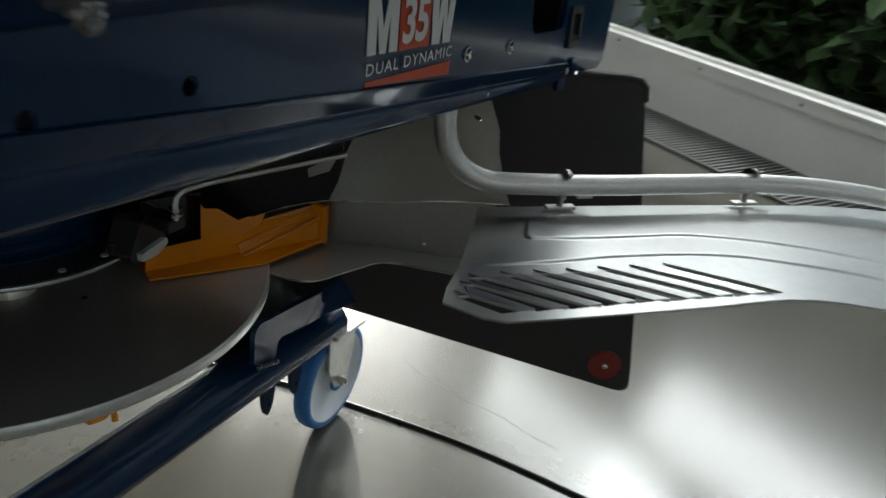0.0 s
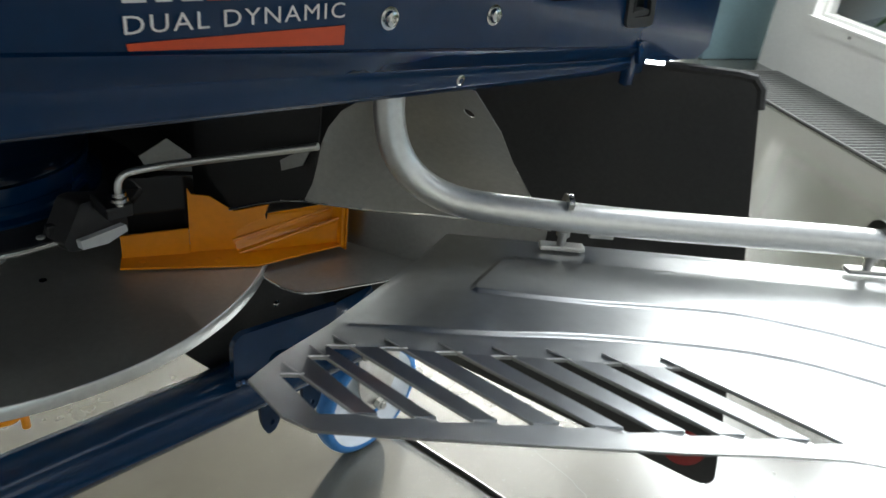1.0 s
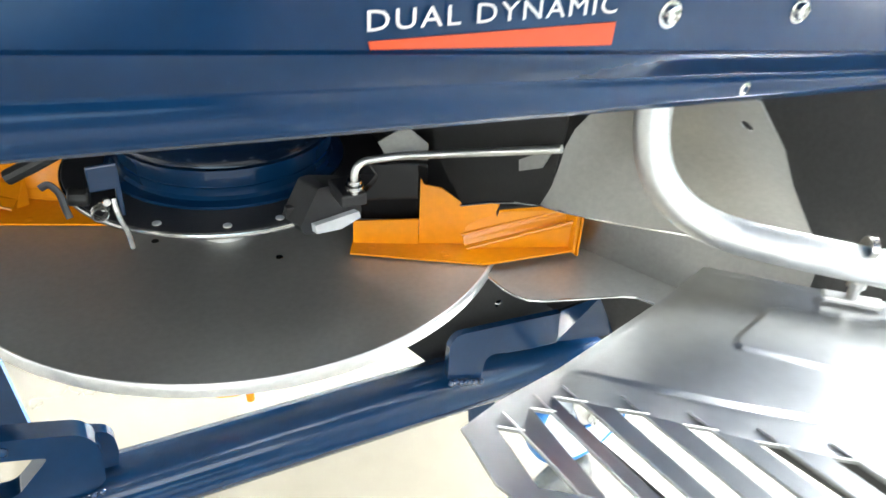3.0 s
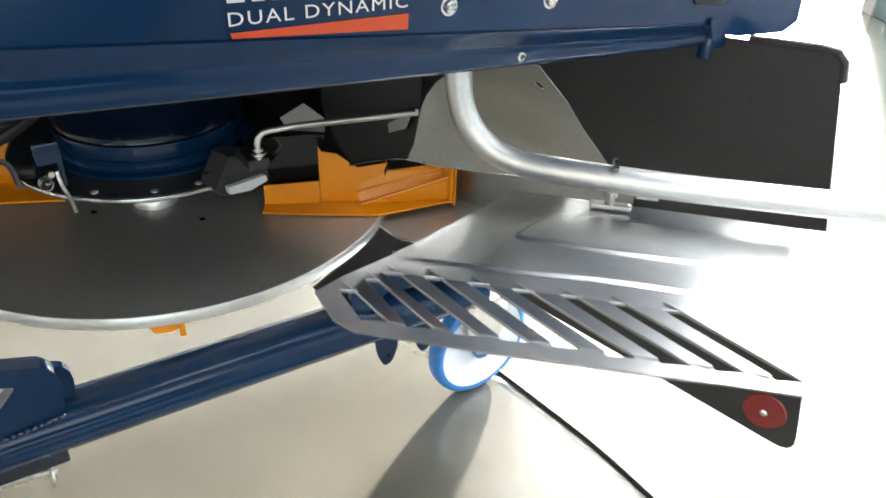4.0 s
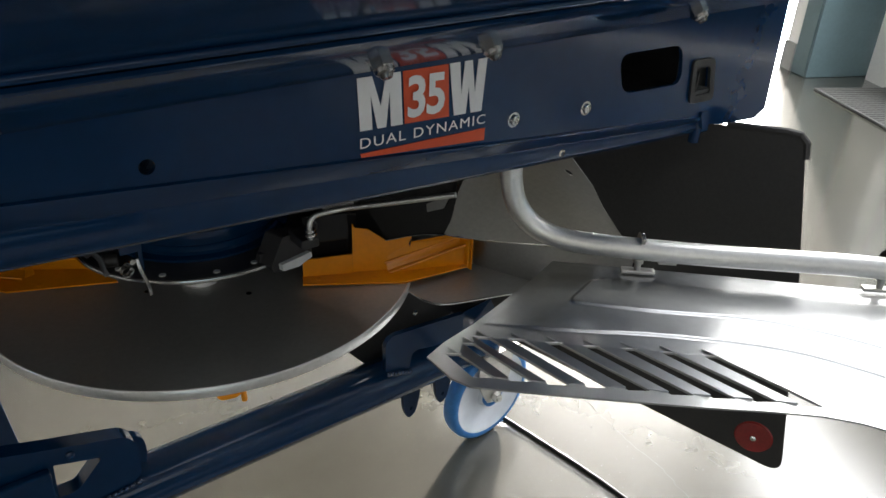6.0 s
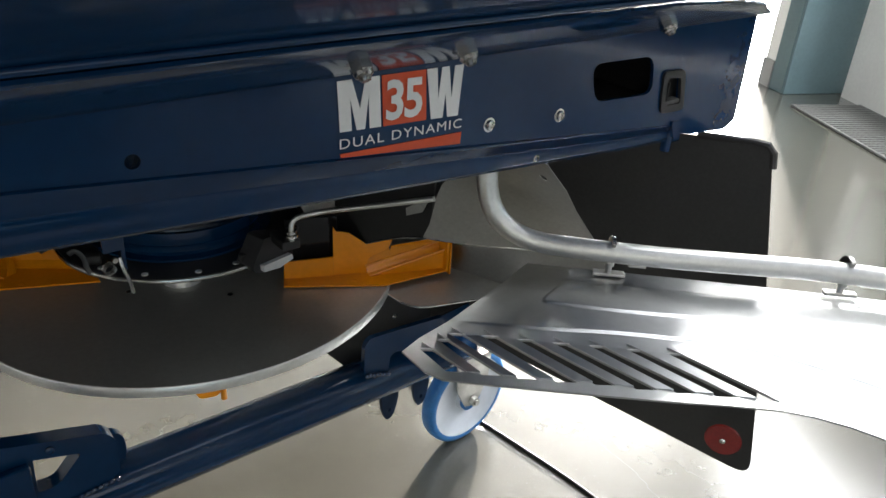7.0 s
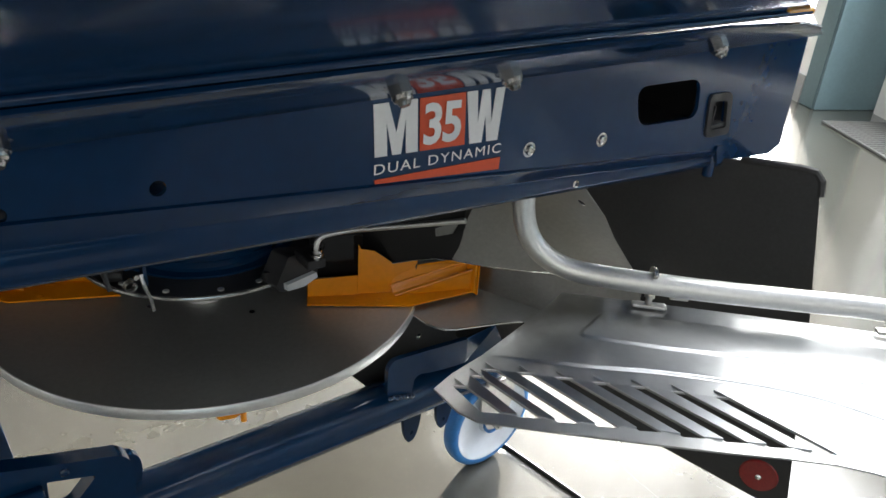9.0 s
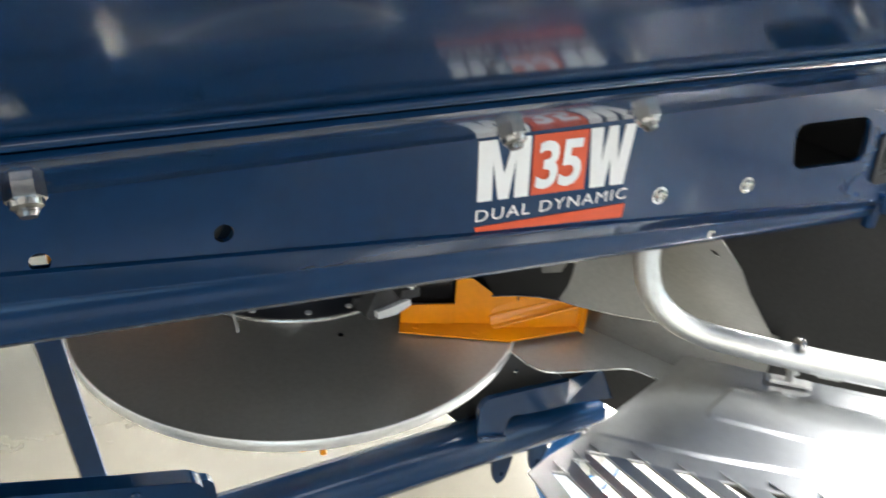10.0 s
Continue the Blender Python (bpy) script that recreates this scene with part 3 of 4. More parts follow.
M_SHAPE = [(0, 0), (0, 1), (0.34, 1), (0.5, 0.42), (0.66, 1), (1, 1), (1, 0), (0.72, 0), (0.72, 0.66), (0.60, 0), (0.40, 0), (0.28, 0.66), (0.28, 0)]
W_SHAPE = [(0, 1), (0.27, 1), (0.30, 0.38), (0.40, 1), (0.60, 1), (0.67, 0.38), (0.76, 1), (1, 1), (0.86, 0), (0.56, 0), (0.5, 0.5), (0.42, 0), (0.10, 0)]
glyph("letter_m", M_SHAPE, 0.106, 0.153, DECAL_WHITE)
glyph("letter_w", W_SHAPE, 0.210, 0.257, DECAL_WHITE)
glyph("number_panel", [(0, 0), (0, 1), (1, 1), (1, 0)], 0.1555, 0.2085, DECAL_RED)
part("underline", sheet([[(0.109, 0.8765), (0.260, 0.873), (0.2595, 0.8598), (0.110, 0.8725)]], on_face, 0.0007), DECAL_RED, beam)


def lettering(name, text, material, x0, x1, z0, z1, k, shift, bold=0.0, space=1.0):
    """Text in the built-in font, set into the box x0..x1, z0..z1 and slanted by k along x."""
    cu = bpy.data.curves.new(name, "FONT")
    cu.body, cu.size, cu.offset, cu.space_character, cu.resolution_u = text, 1.0, bold, space, 3
    tmp = bpy.data.objects.new(name, cu)
    scene.collection.objects.link(tmp)
    dg = bpy.context.evaluated_depsgraph_get()
    me = bpy.data.meshes.new_from_object(tmp.evaluated_get(dg))
    bpy.data.objects.remove(tmp)
    bm = bmesh.new()
    bm.from_mesh(me)
    bpy.data.meshes.remove(me)
    xs, ys = [v.co.x for v in bm.verts], [v.co.y for v in bm.verts]
    ax, bx, ay, by = min(xs), max(xs), min(ys), max(ys)
    for v in bm.verts:
        fx, fy = (v.co.x - ax) / (bx - ax), (v.co.y - ay) / (by - ay)
        x = x0 + (x1 - x0) * fx
        v.co = Vector((x, -shift, z0 + (z1 - z0) * fy - k * (x - x0)))
    return part(name, bm, material, beam)


lettering("number_35", "35", DECAL_WHITE, 0.1605, 0.2045, 0.9015, 0.9425, 0.03, 0.0026, 0.028, 0.92)
lettering("word_mark", "DUAL DYNAMIC", DECAL_WHITE, 0.108, 0.2585, 0.8818, 0.8920, 0.022, 0.0022, 0.0, 1.15)

# hopper above the beam: the flange on the lip and the smooth sloping side
hop = thing("hopper", "", "")
hop.parent = spreader
fl = []
for x, e in [(-1.3, -1.3), (-0.4, -0.4), (0.3, 0.3), (0.60, 0.57), (0.79, 0.668)]:
    fl.append([Vector((x, 0.004, 0.9665)), Vector((x, -0.016, 0.9705)), Vector((e, -0.063, 1.0090)), Vector((e, -0.0675, 1.0110))])
part("hopper_flange", strip(fl, 0.003), BLUE, hop, smooth=40)
SA, CA = math.sin(radians(34)), math.cos(radians(34))


def hop_place(x, d, h):
    return Vector((x, -0.066 - d * CA - h * SA * -1, 1.0085 + d * SA - h * -CA))


hop_out = [(-1.6, 0.0), (0.668, 0.0), (0.515, 0.075), (0.384, 0.105), (0.30, 0.13), (0.24, 0.17), (0.22, 0.5), (-1.6, 0.5)]
part("hopper_side", sheet([hop_out], lambda a, b, q: hop_place(a, b, q), -0.004), BLUE, hop)
part("hopper_front", box((-1.6, -0.505, 1.268), (0.22, -0.495, 1.9)), BLUE, hop)
part("hopper_end", sheet([[(-0.5, 1.27), (-0.18, 1.09), (-0.07, 1.02), (0.9, 1.02), (0.9, 1.9), (-0.5, 1.9)]], lambda a, b, q: Vector((0.222 + (0.45 if a > 0.0 else (0.16 if a > -0.1 else 0.0)) * 1.0, a, b)), 0.004), BLUE, hop)
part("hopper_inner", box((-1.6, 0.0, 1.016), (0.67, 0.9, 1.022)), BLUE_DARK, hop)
part("hopper_bead", sweep([Vector((-1.3, -0.069, 1.007)), Vector((0.3, -0.069, 1.007)), Vector((0.66, -0.069, 1.007))], 0.0035, 10), BLUE, hop, smooth=60)
part("side_marker", box((0.608, -0.072, 1.0035), (0.666, -0.045, 1.0125), bevel=0.003), AMBER, hop, "amber side marker at the hopper edge")

# rear chassis leg, and an unseen plate added to block the bright hall
part("unseen_baffle", box((-1.3, 0.95, 0.42), (1.0, 1.0, 1.02), bevel=0.004), BLUE_DARK, spreader)
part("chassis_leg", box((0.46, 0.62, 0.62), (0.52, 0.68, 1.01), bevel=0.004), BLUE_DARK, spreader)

# added black sheet in place of the shade behind the outlet
part("dark_backdrop", box((0.05, 0.80, 0.47), (1.15, 0.806, 1.012)), RUBBER, spreader)

# spreading disc
DC = Vector((0.168, 0.608, 0))
disc = thing("spreading_disc", "", "", at=(DC.x, DC.y, 0.455))
disc.parent = spreader
R = 0.3628
part("disc_plate", lathe([(0, 0.4525), (0.10, 0.4525), (R - 0.0012, 0.4560), (R - 0.0012, 0.4532), (0, 0.4490)], DC, (0, 0, 1), 128), STEEL_DISC, disc, "dull dark stainless disc", smooth=30)
part("disc_rim", lathe([(R - 0.0012, 0.4532), (R - 0.0012, 0.4563), (R - 0.0004, 0.4569), (R + 0.0006, 0.4566), (R + 0.0013, 0.4555), (R + 0.0016, 0.4402), (R + 0.0012, 0.4392), (R - 0.0004, 0.4390), (R - 0.0012, 0.4402), (R - 0.0012, 0.4532)], DC, (0, 0, 1), 128), RIM, disc, "bright turned steel rim", smooth=50)
for x, y in ((0.180, 0.466), (0.046, 0.563)):
    part("disc_rivet", lathe([(0.005, 0), (0.0045, 0.0006), (0, 0.0009)], (x, y, 0.4538), (0, 0, 1), 14), SHINY, disc)
part("hub_cap", lathe([(0.034, 0.452), (0.034, 0.464), (0.032, 0.4665), (0.012, 0.467), (0.011, 0.4655), (0.0, 0.4655)], Vector((0.136, 0.560, 0)), (0, 0, 1), 40), RIM, disc, "bright aluminium hub cap", smooth=40)
part("drive_hub", lathe([(0.0, 0.36), (0.07, 0.36), (0.08, 0.40), (0.09, 0.449), (0, 0.449)], DC, (0, 0, 1), 40), BLUE_DARK, disc, smooth=40)
# adjusting lug under the disc
LUG = Matrix.Translation((0, -0.004, -0.014))
lug = joined(sheet([round_loop([(0.048, 0.424), (0.102, 0.422), (0.100, 0.402), (0.086, 0.392), (0.060, 0.398)], 0.006)], lambda a, b, q: Vector((a, 0.325 - q, b)), 0.016), cyl((0.075, 0.345, 0.41), (0.085, 0.38, 0.445), 0.008, 12), cyl((0.096, 0.322, 0.385), (0.096, 0.324, 0.430), 0.0045, 10), cyl((0.104, 0.322, 0.404), (0.104, 0.345, 0.414), 0.004, 10))
lug.transform(LUG)
part("adjusting_lug", lug, ORANGE, disc, "small orange adjusting lug below the rim")


def wall_strip(points, zs, thick=0.003):
    """An upright plate along a plan line, with its upper edge at the heights given."""
    return strip([[Vector((x, y, z0)), Vector((x, y, z1))] for (x, y), (z0, z1) in zip(points, zs)], thick)


# discharge vanes, each a welded piece
ZB = 0.4565


def studs(spots, z, r=0.005):
    return [lathe([(r, 0), (r, 0.001), (r * 0.4, 0.0016), (0, 0.0016)], (x, y, z), (0, 0, 1), 14) for x, y in spots]


for nm, bm in (
        ("vane", sheet([[(0.262, 0.432), (0.408, 0.343), (0.535, 0.325), (0.545, 0.345), (0.43, 0.398), (0.288, 0.482)]], lambda a, b, q: Vector((a, b, ZB + 0.0035 + q)), 0.003)),
        ("vane_wall", wall_strip([(0.276, 0.456), (0.352, 0.4205)], [(ZB, 0.492), (ZB, 0.497)])),
        ("vane_wall", sheet([[(0, ZB), (0, 0.554), (0.005, 0.545), (0.027, 0.541), (0.058, 0.517), (0.104, 0.524), (0.096, 0.505), (0.072, 0.495), (0.06, 0.487), (0.06, ZB)]], lambda a, b, q: Vector((0.3525 + 0.906 * a + q * 0.423, 0.4202 - 0.423 * a + q * 0.906, b)), -0.003)),
        ("vane_gutter", strip([[Vector((0.412, 0.402, 0.502)), Vector((0.406, 0.3975, 0.476)), Vector((0.405, 0.394, 0.468)), Vector((0.404, 0.390, 0.461)), Vector((0.404, 0.387, 0.4595)), Vector((0.404, 0.384, 0.4595))],
                               [Vector((0.545, 0.354, 0.512)), Vector((0.538, 0.349, 0.5065)), Vector((0.5375, 0.347, 0.504)), Vector((0.537, 0.344, 0.494)), Vector((0.535, 0.336, 0.4925)), Vector((0.533, 0.333, 0.4985))]], 0.0028)),
        ("vane_skirt", strip([[Vector((0.404, 0.384, 0.4590)), Vector((0.404, 0.383, ZB + 0.002))], [Vector((0.533, 0.3335, 0.496)), Vector((0.533, 0.3345, ZB + 0.002))]], 0.002)),
        ("vane_rail", sweep([Vector((0.402, 0.396, 0.474)), Vector((0.538, 0.350, 0.508))], 0.0021, 8)),
        ("vane_rail", sweep([Vector((0.404, 0.384, 0.459)), Vector((0.533, 0.333, 0.4990))], 0.0021, 8)),
        ("vane_post", box((0.5305, 0.325, 0.455), (0.536, 0.352, 0.520), bevel=0.0015)),
        ("vane_post", box((0.537, 0.323, 0.450), (0.5405, 0.350, 0.520), bevel=0.0012)),
        ("vane", sheet([round_loop([(0.015, 0.611), (-0.14, 0.676), (-0.235, 0.80), (-0.20, 0.85), (0.02, 0.78)], [0, 0, 0.02, 0.02, 0.02])], lambda a, b, q: Vector((a, b, ZB + 0.0035 + q)), 0.003)),
        ("vane_wall", strip([[Vector((x, y - 0.004, ZB + 0.004)), Vector((x, y, ZB + 0.007)), Vector((x + 0.004, y + 0.006, ZB + 0.016)), Vector((x + 0.010, y + 0.016, z))] for x, y, z in ((0.012, 0.664, 0.50), (-0.022, 0.687, 0.515), (-0.086, 0.727, 0.53), (-0.16, 0.775, 0.53), (-0.20, 0.80, 0.52))], 0.003)),
        ("vane_gutter", strip([[Vector((-0.095, 0.737, 0.480)), Vector((-0.103, 0.715, 0.468)), Vector((-0.112, 0.697, 0.463))],
                               [Vector((-0.20, 0.80, 0.515)), Vector((-0.20, 0.74, 0.505)), Vector((-0.20, 0.703, 0.507))]], 0.002)),
        ("vane_rail", sweep([Vector((-0.112, 0.697, 0.464)), Vector((-0.136, 0.698, 0.475)), Vector((-0.20, 0.703, 0.507))], 0.0021, 8)),
        ("vane_gusset", strip([[Vector((-0.090, 0.737, 0.486)), Vector((-0.090, 0.708, 0.462))], [Vector((-0.094, 0.738, 0.486)), Vector((-0.106, 0.702, 0.462))]], 0.002)),
        *[("vane_stud", s) for s in studs(((0.292, 0.432), (0.372, 0.383), (-0.093, 0.668)), ZB + 0.0035)]):
    part(nm, bm, ORANGE, disc, "orange powder-coated throwing vane" if nm == "vane" else "")

# hopper outlet over the disc, with the metering ring and its fittings
OC = Vector((0.155, 0.59, 0))
outlet = thing("hopper_outlet", "", "", at=(OC.x, OC.y, 0.6))
outlet.parent = spreader
# the cone's shade under the hopper is put into its darker enamel
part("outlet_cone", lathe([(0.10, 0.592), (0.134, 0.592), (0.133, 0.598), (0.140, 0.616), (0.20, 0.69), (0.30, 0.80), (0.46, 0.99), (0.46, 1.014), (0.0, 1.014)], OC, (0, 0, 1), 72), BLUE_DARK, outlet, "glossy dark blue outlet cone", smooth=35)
part("outlet_collar", lathe([(0.10, 0.547), (0.150, 0.547), (0.150, 0.5505), (0.137, 0.552), (0.134, 0.556), (0.1345, 0.566), (0.1325, 0.5665), (0.1325, 0.5685), (0.1345, 0.569), (0.1345, 0.584), (0.138, 0.586), (0.138, 0.590), (0.10, 0.5915)], OC, (0, 0, 1), 72), BLUE, outlet, smooth=35)
part("metering_ring", lathe([(0.10, 0.5405), (0.197, 0.5405), (0.200, 0.5415), (0.2005, 0.544), (0.199, 0.5465), (0.10, 0.5465)], OC, (0, 0, 1), 72), BOX, outlet)
part("ring_edge", lathe([(0.1985, 0.5395), (0.2025, 0.5398), (0.2032, 0.5425), (0.2025, 0.5455), (0.1985, 0.5458), (0.1985, 0.5395)], OC, (0, 0, 1), 96), SHINY, outlet, "bright stainless edge of the ring", smooth=40)
for a in (-150, -128, -104, -86, -66, -48):
    p = OC + Vector((math.cos(radians(a)) * 0.186, math.sin(radians(a)) * 0.186, 0.5465))
    part("ring_screw", lathe([(0.0052, 0), (0.005, 0.0012), (0.003, 0.0018), (0, 0.0018)], p, (0, 0, 1), 12), RIM, outlet)
# black sensor box with a white block
sx = Matrix.Translation((0.226, 0.405, 0.553)) @ Matrix.Rotation(radians(18), 4, "Z") @ Matrix.Rotation(radians(-2), 4, "Y")
part("sensor_box", sheet([round_loop([(-0.052, -0.004), (-0.024, 0.035), (-0.012, 0.034), (0.034, 0.017), (0.036, -0.016), (0.034, -0.026), (-0.034, -0.020), (-0.046, -0.016)], 0.003)], lambda a, b, q: sx @ Vector((a, -0.016 - q, b)), 0.036), BOX, outlet, "black moulded sensor box")
part("wear_block", sheet([round_loop([(-0.037, -0.004), (0.026, -0.0105), (0.028, -0.020), (-0.002, -0.0235), (-0.010, -0.0215), (-0.036, -0.0155)], 0.0015)], lambda a, b, q: sx @ Vector((a, -0.024 - q, b)), 0.012), WHITE, outlet, "white nylon wear block")
for a in (-0.012, 0.018):
    part("sensor_screw", lathe([(0.003, 0), (0.003, 0.0015), (0, 0.0024)], sx @ Vector((a + 0.008, -0.010, 0.0255 - 0.35 * (a + 0.008))), (0, 0, 1), 12), SHINY, outlet)
part("ring_bracket", box((0.174, 0.397, 0.546), (0.186, 0.407, 0.561), bevel=0.0015), BOX, outlet)
part("wiper_plate", strip([[Vector((0.296, 0.478, 0.480)), Vector((0.290, 0.478, 0.560))], [Vector((0.376, 0.444, 0.480)), Vector((0.374, 0.444, 0.560))]], 0.004), GLOSS, outlet, "glossy black wiper plate")
# catch and spring clips at the other side
part("catch_plate", joined(box((-0.020, 0.412, 0.612), (0.008, 0.418, 0.640), bevel=0.002), box((0.004, 0.412, 0.58), (0.010, 0.43, 0.640), bevel=0.002)), BLUE, outlet)
part("catch_hook", sweep(rounded([Vector((0.001, 0.412, 0.602)), Vector((0.002, 0.404, 0.585)), Vector((0.008, 0.4035, 0.566)), Vector((0.010, 0.402, 0.546))], 0.012, 5), 0.0012, 8, 2.4), NUT, outlet, "bent steel catch")
part("catch_grip", cyl((-0.040, 0.43, 0.604), (-0.020, 0.425, 0.602), 0.010, 20, 0.002), RUBBER, outlet, "black ribbed grip")
part("catch_bolt", cyl((-0.006, 0.414, 0.600), (-0.006, 0.409, 0.600), 0.004, 12), SHINY, outlet)
part("spring_coil", sweep([Vector((-0.014 + 0.008 * math.cos(k * 0.55), 0.409 + 0.0004 * k, 0.586 + 0.008 * math.sin(k * 0.55))) for k in range(38)], 0.0011, 6), NUT, outlet)
part("spring_clip", sweep(rounded([Vector((-0.062, 0.420, 0.622)), Vector((-0.054, 0.416, 0.628)), Vector((-0.046, 0.412, 0.618)), Vector((-0.044, 0.409, 0.600)), Vector((-0.042, 0.405, 0.592))], 0.006, 4), 0.0016, 6, 2.6), BOX, outlet)
part("hose_stub", sweep(rounded([Vector((-0.09, 0.46, 0.62)), Vector((-0.05, 0.45, 0.64)), Vector((0.0, 0.46, 0.66)), Vector((0.03, 0.50, 0.70))], 0.03, 5), 0.008, 10), RUBBER, outlet)
# stainless linkage rod
part("linkage_rod", sweep(rounded([Vector((0.238, 0.352, 0.590)), Vector((0.238, 0.352, 0.628)), Vector((0.285, 0.345, 0.630)), Vector((0.389, 0.196, 0.686))], 0.018, 8), 0.0042, 12), TUBE, outlet, "bent stainless rod", smooth=60)
part("rod_collar", joined(cyl((0.238, 0.352, 0.597), (0.238, 0.352, 0.601), 0.010, 20), cyl((0.238, 0.352, 0.603), (0.238, 0.352, 0.607), 0.008, 20)), SHINY, outlet)
part("rod_foot", box((0.222, 0.348, 0.575), (0.252, 0.395, 0.591), bevel=0.003), BOX, outlet)

# side plate (stainless) and the black curtain beside it
FNX, FNY = 0.31, 0.085


def fin_place(y, z, q):
    k = min(1.0, max(0.0, (0.22 - y) / 0.19))
    flare = k * k * (3 - 2 * k) * (0.006 + (0.763 - z) * 0.98)
    return Vector((0.445 + flare - (y - 0.03) * FNY / FNX + q * 0.96, y + q * 0.26, z))


side = thing("side_guard", "", "")
side.parent = spreader
fin_loop = [(0.016, 0.797), (0.018, 0.75), (0.030, 0.704), (0.036, 0.66), (0.040, 0.62), (0.042, 0.586), (0.065, 0.590), (0.09, 0.598), (0.13, 0.607), (0.17, 0.612), (0.20, 0.6135), (0.222, 0.611), (0.212, 0.635), (0.207, 0.66), (0.203, 0.685), (0.196, 0.705), (0.182, 0.727), (0.16, 0.745), (0.137, 0.755), (0.115, 0.768), (0.105, 0.797)]
part("side_plate", sheet([fin_loop, ring2((0.042, 0.764), 0.0048, 14)], fin_place, 0.0015, 5), FIN, side, "grey stainless side plate with a curved lower edge", smooth=30)
part("black_curtain", sheet([[(0.222, 0.611), (0.255, 0.599), (0.29, 0.583), (0.332, 0.560), (0.345, 0.575), (0.372, 0.60), (0.385, 0.63), (0.385, 0.84), (0.20, 0.84), (0.207, 0.70), (0.212, 0.64)]], lambda y, z, q: fin_place(y, z, q + 0.004), 0.003), RUBBER, side, "black rubber curtain")
# added black sheet, not a guard part: closes the gap with darkness
part("shade_sheet", sheet([[(0.36, 0.449), (0.82, 0.449), (0.82, 1.01), (0.36, 1.01)]], lambda y, z, q: fin_place(y, z, q + 0.10), 0.003), RUBBER, side)
part("light_tab", sheet([[(0.222, 0.655), (0.25, 0.64), (0.252, 0.652), (0.21, 0.683)]], lambda y, z, q: fin_place(y, z, q - 0.004), 0.002), FIN, side)
part("light_gusset", sheet([[(0.316, 0.588), (0.355, 0.604), (0.387, 0.574), (0.387, 0.550), (0.327, 0.566)]], lambda a, b, q: Vector((a, 0.47 - q, b)), 0.002), FIN, side)
part("curtain_edge", sweep([fin_place(y, z, -0.001) for y, z in ((0.332, 0.560), (0.29, 0.583), (0.255, 0.599), (0.222, 0.611), (0.20, 0.613), (0.17, 0.6115), (0.13, 0.6065), (0.09, 0.5975), (0.05, 0.588))], 0.0014, 6), SHINY, side)

# catch plate beside the disc
lobe = [(0.406, 0.36), (0.409, 0.330), (0.413, 0.300), (0.420, 0.282), (0.429, 0.270), (0.443, 0.262), (0.54, 0.231), (0.556, 0.222), (0.572, 0.195), (0.605, 0.10), (0.66, 0.12), (0.70, 0.30), (0.60, 0.56), (0.50, 0.58), (0.46, 0.43)]
part("catch_tray", sheet([lobe], lambda a, b, q: Vector((a, b, 0.446 + q)), 0.002), STEEL_DISC, side, "dark stainless tray beside the disc")
part("tray_edge", sweep([Vector((x, y, 0.446)) for x, y in lobe[:10]], 0.0013, 6), SHINY, side)


def flap_place(y, z, q):
    return Vector((0.75 + (-(y + 0.004) * 0.408 + (z - 0.419) * 0.028) / 0.912 + q * 0.912, y + q * 0.408, z))


part("inner_panel", sheet([[(0.10, 0.44), (0.10, 0.560), (0.35, 0.555), (0.55, 0.54), (0.55, 0.44)]], lambda y, z, q: flap_place(y, z, q - 0.03), 0.002), STEEL_FLAT, side, "smooth stainless inner panel")
part("panel_screw", lathe([(0.005, 0), (0.005, 0.002), (0, 0.003)], flap_place(0.2, 0.462, -0.031), (-0.91, -0.41, 0), 12), SHINY, side)
# black mud flap with its reflector
flap_loop = round_loop([(0.45, 0.74), (0.03, 0.776), (-0.078, 0.782), (-0.121, 0.567), (-0.181, 0.207), (0.286, 0.296), (0.60, 0.34), (0.60, 0.70)], [0, 0, 0.02, 0, 0.03, 0, 0, 0])
flap = part("mud_flap", sheet([flap_loop], flap_place, 0.006), BLACK, spreader, "black plastic mud flap")
part("flap_bead", sweep([flap_place(y, z, -0.002) for y, z in ((0.02, 0.777), (-0.055, 0.783), (-0.072, 0.782), (-0.081, 0.772), (-0.085, 0.75))], 0.006, 8), BLACK, flap)
RC = flap_place(-0.128, 0.262, -0.001)
part("reflector", lathe([(0.0, 0), (0.032, 0), (0.032, 0.004), (0.029, 0.007), (0.012, 0.008), (0.0, 0.008)], RC, (-0.912, -0.408, 0.028), 40), REFLECTOR, flap, "round red reflector", smooth=40)
part("reflector_screw", lathe([(0.005, 0.008), (0.005, 0.0105), (0.002, 0.012), (0, 0.012)], RC, (-0.912, -0.408, 0.028), 14), SHINY, flap)

# black guard plate under the tray
part("lower_guard", sheet([[(0.322, 0.318), (0.36, 0.272), (0.66, 0.24), (0.66, 0.44), (0.44, 0.44), (0.40, 0.36)]], lambda a, b, q: Vector((a, 0.402 + q, b)), 0.004), BLACK, spreader, "black plastic guard plate")
part("guard_screw", lathe([(0.006, 0), (0.006, 0.002), (0.002, 0.004), (0, 0.004)], (0.473, 0.3995, 0.342), (0, -1, 0), 14), SHINY, spreader)

# stainless deflector plate with louvred grille
PU, PV = Vector((0.70711, -0.70711, 0)), Vector((0.70711, 0.70711, 0))


def plate_place(u, v, h):
    return PU * u + PV * v + Vector((0, 0, 0.697 - 0.085 * v + h))


